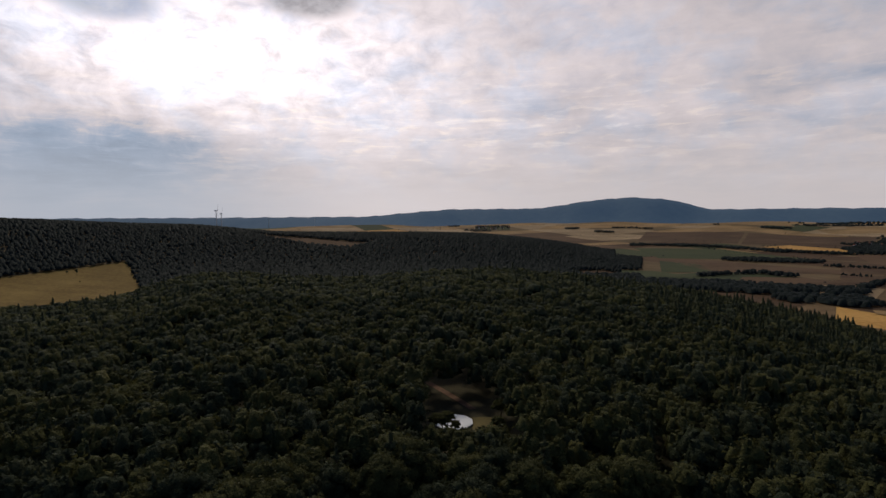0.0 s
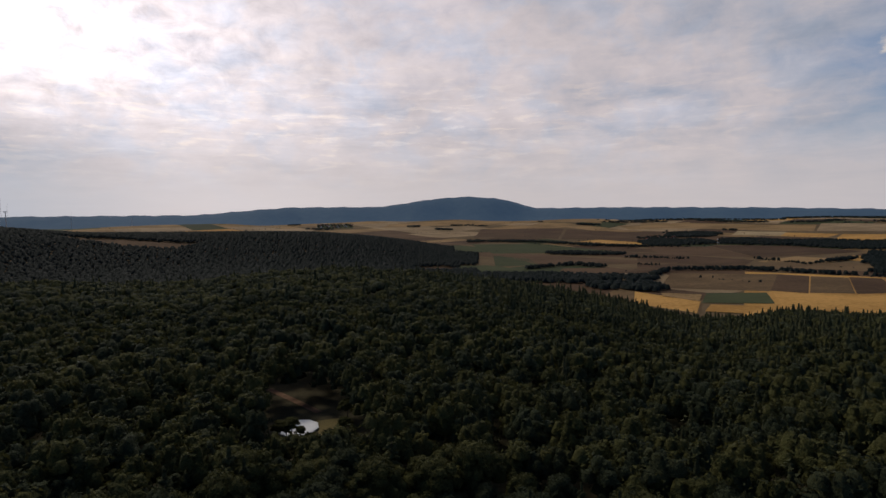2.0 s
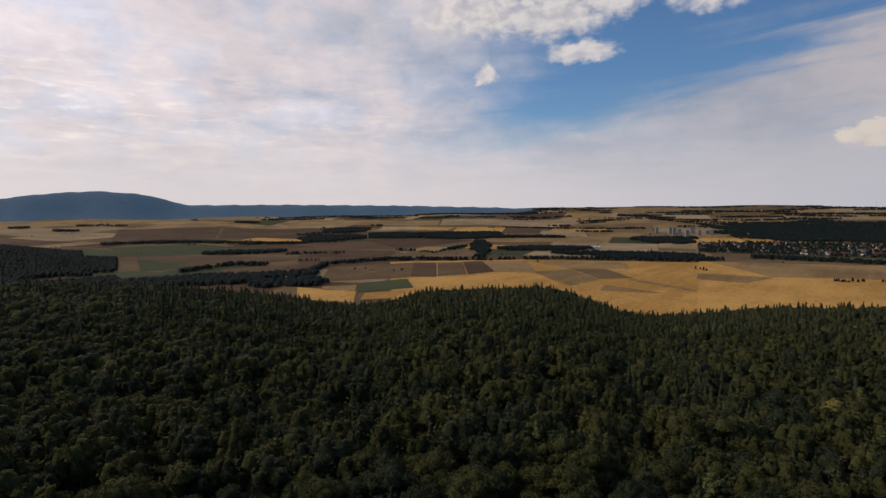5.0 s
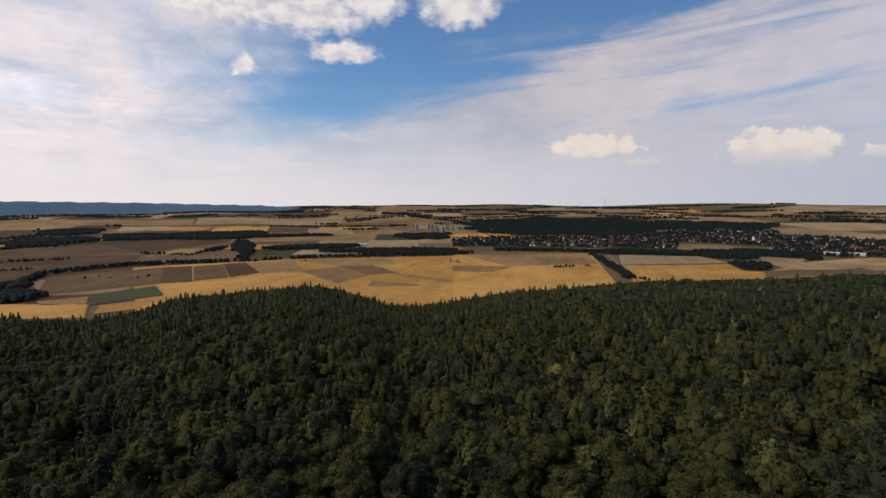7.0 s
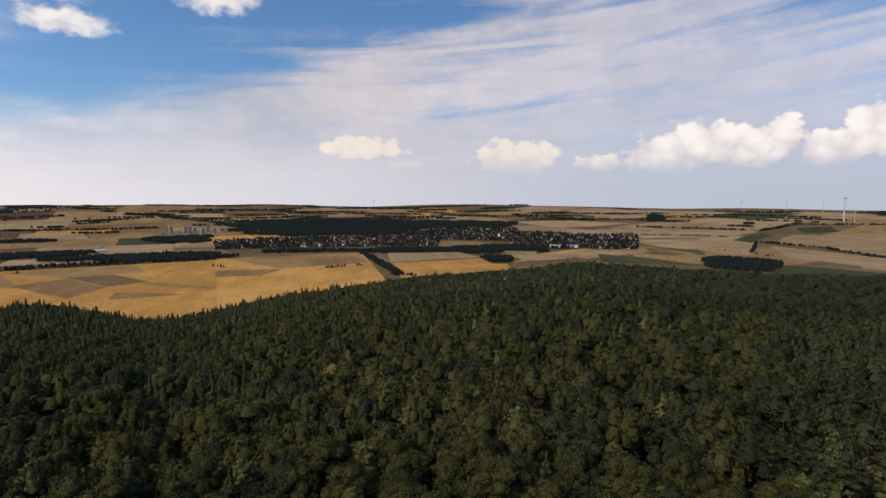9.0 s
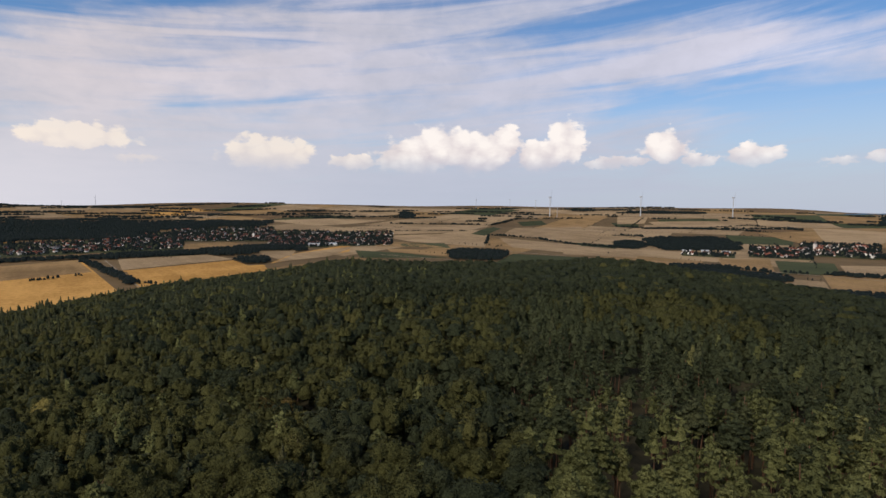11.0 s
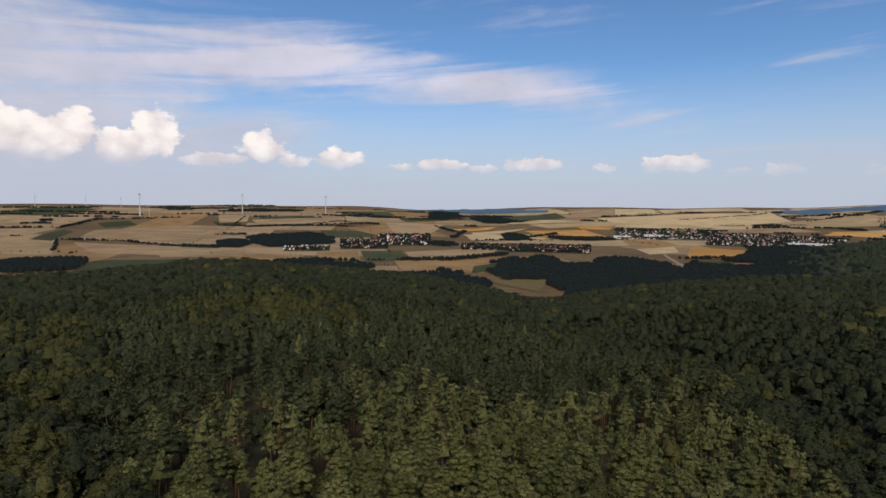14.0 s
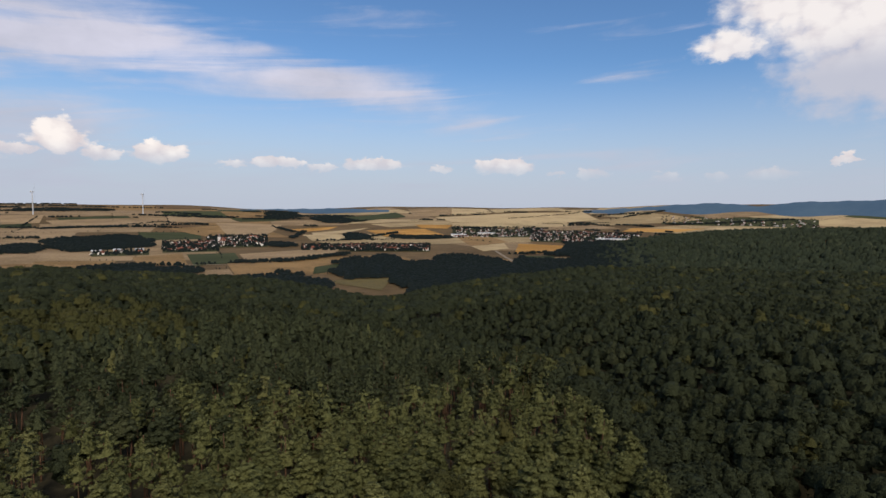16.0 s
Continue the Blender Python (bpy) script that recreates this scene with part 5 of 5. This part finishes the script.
def settlements():
    rng = random.Random(9)
    models = [make_house(*m) for m in ((9, 11, 5, 4.2, "tiles_red"), (8, 14, 5.5, 4, "tiles_grey"), (10, 10, 6, 5, "tiles_red"), (11, 22, 5, 4, "tiles_red"), (12, 26, 6, 3, "tiles_grey"))]
    used = [False] * len(models)
    rest = []
    made = 0
    for b0, b1, r0, r1, count in TOWNS:
        for _ in range(count):
            b, r = rng.uniform(b0, b1), r0 + (r1 - r0) * rng.random() ** 1.2
            k = rng.choices(range(5), (5, 3, 4, 1.5, 1))[0]
            m = Matrix.Translation(at(b, r, -0.3)) @ Matrix.Rotation(rng.choice((0.3, 0.3 + math.pi / 2)) + rng.gauss(0, 0.25), 4, "Z") @ Matrix.Scale(rng.uniform(0.8, 1.1), 4)
            if made < 295:
                if used[k]:
                    copy_thing(models[k], m).scale = m.to_scale()
                else:
                    models[k].matrix_world, used[k] = m, True
                made += 1
            else:
                rest.append((k, m))
    for piece, mat in (("wall", None), ("roof", "red"), ("roof", "grey")):
        vs, fs, n = [], [], 0
        mat_used = None
        for k, m in rest:
            src = [c for c in models[k].children if c.name.startswith(piece)][0].data
            if mat and mat not in src.materials[0].name and not (mat == "grey" and "dark" in src.materials[0].name):
                continue
            mat_used = src.materials[0]
            src.calc_loop_triangles()
            v = np.array([(m @ q.co)[:] for q in src.vertices])
            vs.append(v), fs.append(np.array([t.vertices[:] for t in src.loop_triangles]) + n)
            n += len(v)
        if vs:
            tagged(new("distant_houses", mesh_from("distant_houses", np.concatenate(vs), np.concatenate(fs), mat_used)), "distant houses of the valley towns", "houses", kind="stuff")


settlements()


# ---- wind turbines ----
def make_turbine():
    mast = new("wind_turbine")
    bm = bmesh.new()
    bmesh.ops.create_cone(bm, cap_ends=True, segments=16, radius1=2.2, radius2=1.3, depth=80)
    bmesh.ops.translate(bm, verts=bm.verts, vec=(0, 0, 40))
    part("tower", bm, MAT["steel"], mast)
    bm = bmesh.new()
    bmesh.ops.create_cube(bm, size=1)
    bmesh.ops.scale(bm, verts=bm.verts, vec=(4, 10, 4))
    bmesh.ops.bevel(bm, geom=bm.edges[:], offset=0.8, segments=2, affect="EDGES")
    bmesh.ops.translate(bm, verts=bm.verts, vec=(0, 1.5, 81.5))
    part("nacelle", bm, MAT["steel"], mast)
    bm = bmesh.new()
    bmesh.ops.create_uvsphere(bm, u_segments=12, v_segments=8, radius=1.9)
    bmesh.ops.translate(bm, verts=bm.verts, vec=(0, -4.6, 81.5))
    hub = part("hub", bm, MAT["steel"], mast)
    for k in range(3):
        bm = bmesh.new()
        rings = [[bm.verts.new((x * w, y * 0.5, z)) for x, y in ((-1, 0), (0, 0.5), (1.2, 0), (0, -0.5))] for z, w in ((1.2, 0.7), (6, 1.3), (20, 0.8), (33, 0.2))]
        for lo, hi in zip(rings, rings[1:]):
            for i in range(4):
                bm.faces.new((lo[i], lo[(i + 1) % 4], hi[(i + 1) % 4], hi[i]))
        bm.faces.new(rings[0][::-1]), bm.faces.new(rings[-1])
        bmesh.ops.transform(bm, verts=bm.verts, matrix=Matrix.Translation((0, -4.8, 81.5)) @ Matrix.Rotation(0.5 + k * 2.0944, 4, "Y"))
        part("blade", bm, MAT["steel"], hub)
    return tagged(mast, "pale grey three-bladed wind turbine on farmland", "wind turbine", "wind turbines")


# bearing, distance, size
TURBINES = [(138.2, 3845, 1.71), (138.95, 3805, 0.78), (147.2, 3885, 1.64), (155.4, 3885, 1.60), (136.7, 4710, 0.88), (130.4, 4710, 0.88), (134.0, 4710, 0.93),
            (91.3, 4785, 0.53), (93.8, 4785, 0.85), (-23.0, 3720, 1.75), (-22.55, 3965, 1.5), (-18.1, 4225, 0.96), (-13.5, 4340, 0.68), (191.0, 4785, 0.43)]
model = make_turbine()
for k, (b, r, size) in enumerate(TURBINES):
    m = Matrix.Translation(at(b, r, -1)) @ Matrix.Rotation(radians(-b + 80), 4, "Z")
    ob = model if k == 0 else copy_thing(model, m)
    ob.matrix_basis = m @ Matrix.Scale(size, 4)


# ---- trees that have turned ----
MAT["yellowing"] = leaf_material("yellowing_leaves", (0.20, 0.17, 0.05), (0.36, 0.30, 0.10), (0.36, 0.27, 0.08), 0.15)
MAT["rusty"] = leaf_material("rust_brown_leaves", (0.095, 0.066, 0.022), (0.165, 0.118, 0.036), (0.17, 0.12, 0.035), 0.15)
for b, r, mat, size, label in ((89.4, 160, "yellowing", 1.13, "broadleaf tree with pale yellow crown in the forest"), (107.8, 122, "rusty", 1.12, "broadleaf tree with rust brown crown in the forest"),
                               (110.3, 118, "rusty", 1.06, "broadleaf tree with rust brown crown in the forest")):
    c, w = broadleaf_shape(77 + int(b), *GRADE["broadleaf"][0], 0)
    tree = new("broadleaf_tree")
    tree.matrix_world = Matrix.Translation(at(b, r)) @ Matrix.Scale(size, 4)
    tagged(tree, label, "tree", "trees of the hill forest")
    new("crown", mesh_from("crown", c[0], c[1], MAT[mat], tint=np.zeros(len(c[0])), puff=c[2])).parent = tree
    new("trunk", mesh_from("trunk", *w, MAT["bark"], True)).parent = tree


for dx, dy, size in ((-1.8, -7.2, 0.36), (-4.8, -8.4, 0.38), (0.4, -9.6, 0.26), (-3.2, -9.6, 0.40), (11.8, -9.0, 0.34), (13.6, 1.0, 0.42)):
    c, w = broadleaf_shape(5 + int(size * 100), *GRADE["broadleaf"][0], 0)
    bush = new("young_tree")
    bush.matrix_world = Matrix.Translation((PIT[0] + dx, PIT[1] + dy, float(land(PIT[0] + dx, PIT[1] + dy)))) @ Matrix.Diagonal((size * 1.7, size * 1.7, size, 1))
    tagged(bush, "young dark green tree at the clearing's edge", "tree", "young trees in the clearing")
    new("crown", mesh_from("crown", c[0], c[1], MAT["broadleaf"], tint=np.zeros(len(c[0])), puff=c[2])).parent = bush
    new("trunk", mesh_from("trunk", *w, MAT["bark"], True)).parent = bush


for b, r, size in ((-34.7, 1448, 1.05), (-34.5, 1390, 0.4), (-35.4, 1462, 0.7)):
    c, w = broadleaf_shape(91 + int(size * 10), *GRADE["oak"][1], 1)
    lone = new("oak_tree")
    lone.matrix_world = Matrix.Translation(at(b, r)) @ Matrix.Scale(size, 4)
    tagged(lone, "lone dark green tree standing on the dry meadow", "tree", "lone trees on the meadow")
    new("crown", mesh_from("crown", c[0], c[1], MAT["oak"], tint=np.zeros(len(c[0])), puff=c[2])).parent = lone
    new("trunk", mesh_from("trunk", *w, MAT["bark"], True)).parent = lone


# ---- larger buildings on the plain ----
def prism(w, l, h, rise):
    """A long building with a low gable, standing on the origin."""
    bm = bmesh.new()
    pts = [(-w / 2, 0), (w / 2, 0), (w / 2, h), (0, h + rise), (-w / 2, h)]
    ends = [[bm.verts.new((x, s * l / 2, z)) for x, z in pts] for s in (-1, 1)]
    bm.faces.new(ends[0]), bm.faces.new(ends[1][::-1])
    for i in range(5):
        j = (i + 1) % 5
        bm.faces.new((ends[0][i], ends[1][i], ends[1][j], ends[0][j]))
    bmesh.ops.recalc_face_normals(bm, faces=bm.faces)
    return bm


def cover(w, l, h, rise, thick=0.4, over=0.5):
    """Two roof slopes over such a building."""
    bm = bmesh.new()
    for s in (-1, 1):
        q = [bm.verts.new((x, y, z + dz)) for dz in (0.05, thick) for x, z in ((s * (w / 2 + over), h - rise * over * 2 / w), (0, h + rise)) for y in (-l / 2 - over, l / 2 + over)]
        for f in ((0, 1, 3, 2), (4, 6, 7, 5), (0, 4, 5, 1), (2, 3, 7, 6), (0, 2, 6, 4), (1, 5, 7, 3)):
            bm.faces.new([q[i] for i in f])
    bmesh.ops.recalc_face_normals(bm, faces=bm.faces)
    return bm


# bearing, distance, width, length, height
for b, r, w, l, h in ((65.2, 1985, 22, 70, 5), (67.4, 1995, 22, 90, 5), (63.0, 2010, 18, 50, 5), (151.6, 1990, 14, 28, 5), (153.2, 2005, 12, 22, 5), (155.0, 1995, 14, 26, 5),
                      (186.5, 2720, 30, 80, 8), (189.5, 2800, 30, 90, 8), (201.5, 2560, 28, 60, 9), (203.0, 2600, 30, 70, 9), (115.0, 2010, 18, 45, 7), (113.2, 1990, 18, 40, 7)):
    shed = new("farm_shed")
    shed.matrix_world = Matrix.Translation(at(b, r, 0.3)) @ Matrix.Rotation(radians(-b + 90), 4, "Z")
    part("wall", prism(w, l, h, 3), MAT["plaster"], shed)
    part("roof", cover(w, l, h, 3), MAT["steel"], shed, "pale sheet-metal roof")
    tagged(shed, "long pale farm shed with a light metal roof", "shed", "large sheds on the plain")

rng = random.Random(4)
for k in range(11):
    b, r = 73.6 + k * 0.55 + rng.uniform(-0.15, 0.15), 2660 + rng.uniform(-60, 120)
    block = new("apartment_block")
    block.matrix_world = Matrix.Translation(at(b, r, -0.5)) @ Matrix.Rotation(radians(-b) + rng.uniform(-0.4, 0.4), 4, "Z")
    h = rng.uniform(18, 34)
    part("wall", prism(rng.uniform(12, 17), 14, h, 0.6), MAT["concrete"], block)
    part("roof", cover(16, 14, h, 0.6, 0.8, 0.2), MAT["concrete"], block, "flat grey roof")
    tagged(block, "tall pale apartment block among trees", "building", "apartment blocks at the edge of town")

for b, r in ((162.3, 2240), (107.6, 2420)):
    church = new("church")
    church.matrix_world = Matrix.Translation(at(b, r, -0.3)) @ Matrix.Rotation(radians(-b + 60), 4, "Z")
    part("nave", prism(12, 26, 9, 6), MAT["plaster"], church)
    part("nave_roof", cover(12, 26, 9, 6), MAT["tiles_red"], church, "red tiled roof")
    bm = prism(8, 8, 24, 0.4)
    bmesh.ops.translate(bm, verts=bm.verts, vec=(0, 16, 0))
    tower = part("tower", bm, MAT["plaster"], church)
    bm = bmesh.new()
    bmesh.ops.create_cone(bm, cap_ends=True, segments=4, radius1=6.2, radius2=0.1, depth=13)
    bmesh.ops.transform(bm, verts=bm.verts, matrix=Matrix.Translation((0, 16, 30.6)) @ Matrix.Rotation(math.pi / 4, 4, "Z"))
    part("spire", bm, MAT["tiles_grey"], tower, "pointed dark spire")
    tagged(church, "pale village church with a pointed tower", "church")

# farm tracks and lanes
MAT["lane"] = material("pale_gravel", (0.20, 0.16, 0.11), (0.32, 0.26, 0.19), 0.5, 0.02)
for a, c, wide in (((94.3, 1690), (97.0, 1130), 1.6), ((158, 1520), (167, 1480), 3), ((128, 1900), (140, 1660), 2.5), ((120, 1650), (128, 1500), 2.5), ((193, 1440), (190.5, 1900), 5)):
    p, q = np.array(xy(*a)), np.array(xy(*c))
    side = np.array([-(q - p)[1], (q - p)[0]]) / np.linalg.norm(q - p) * wide
    v, f = drape([p - side, q - side, q + side, p + side], 1.5, 25)
    tagged(new("farm_track", mesh_from("farm_track", v, f, MAT["lane"], True)), "pale gravel farm track between fields", "track", kind="structure")
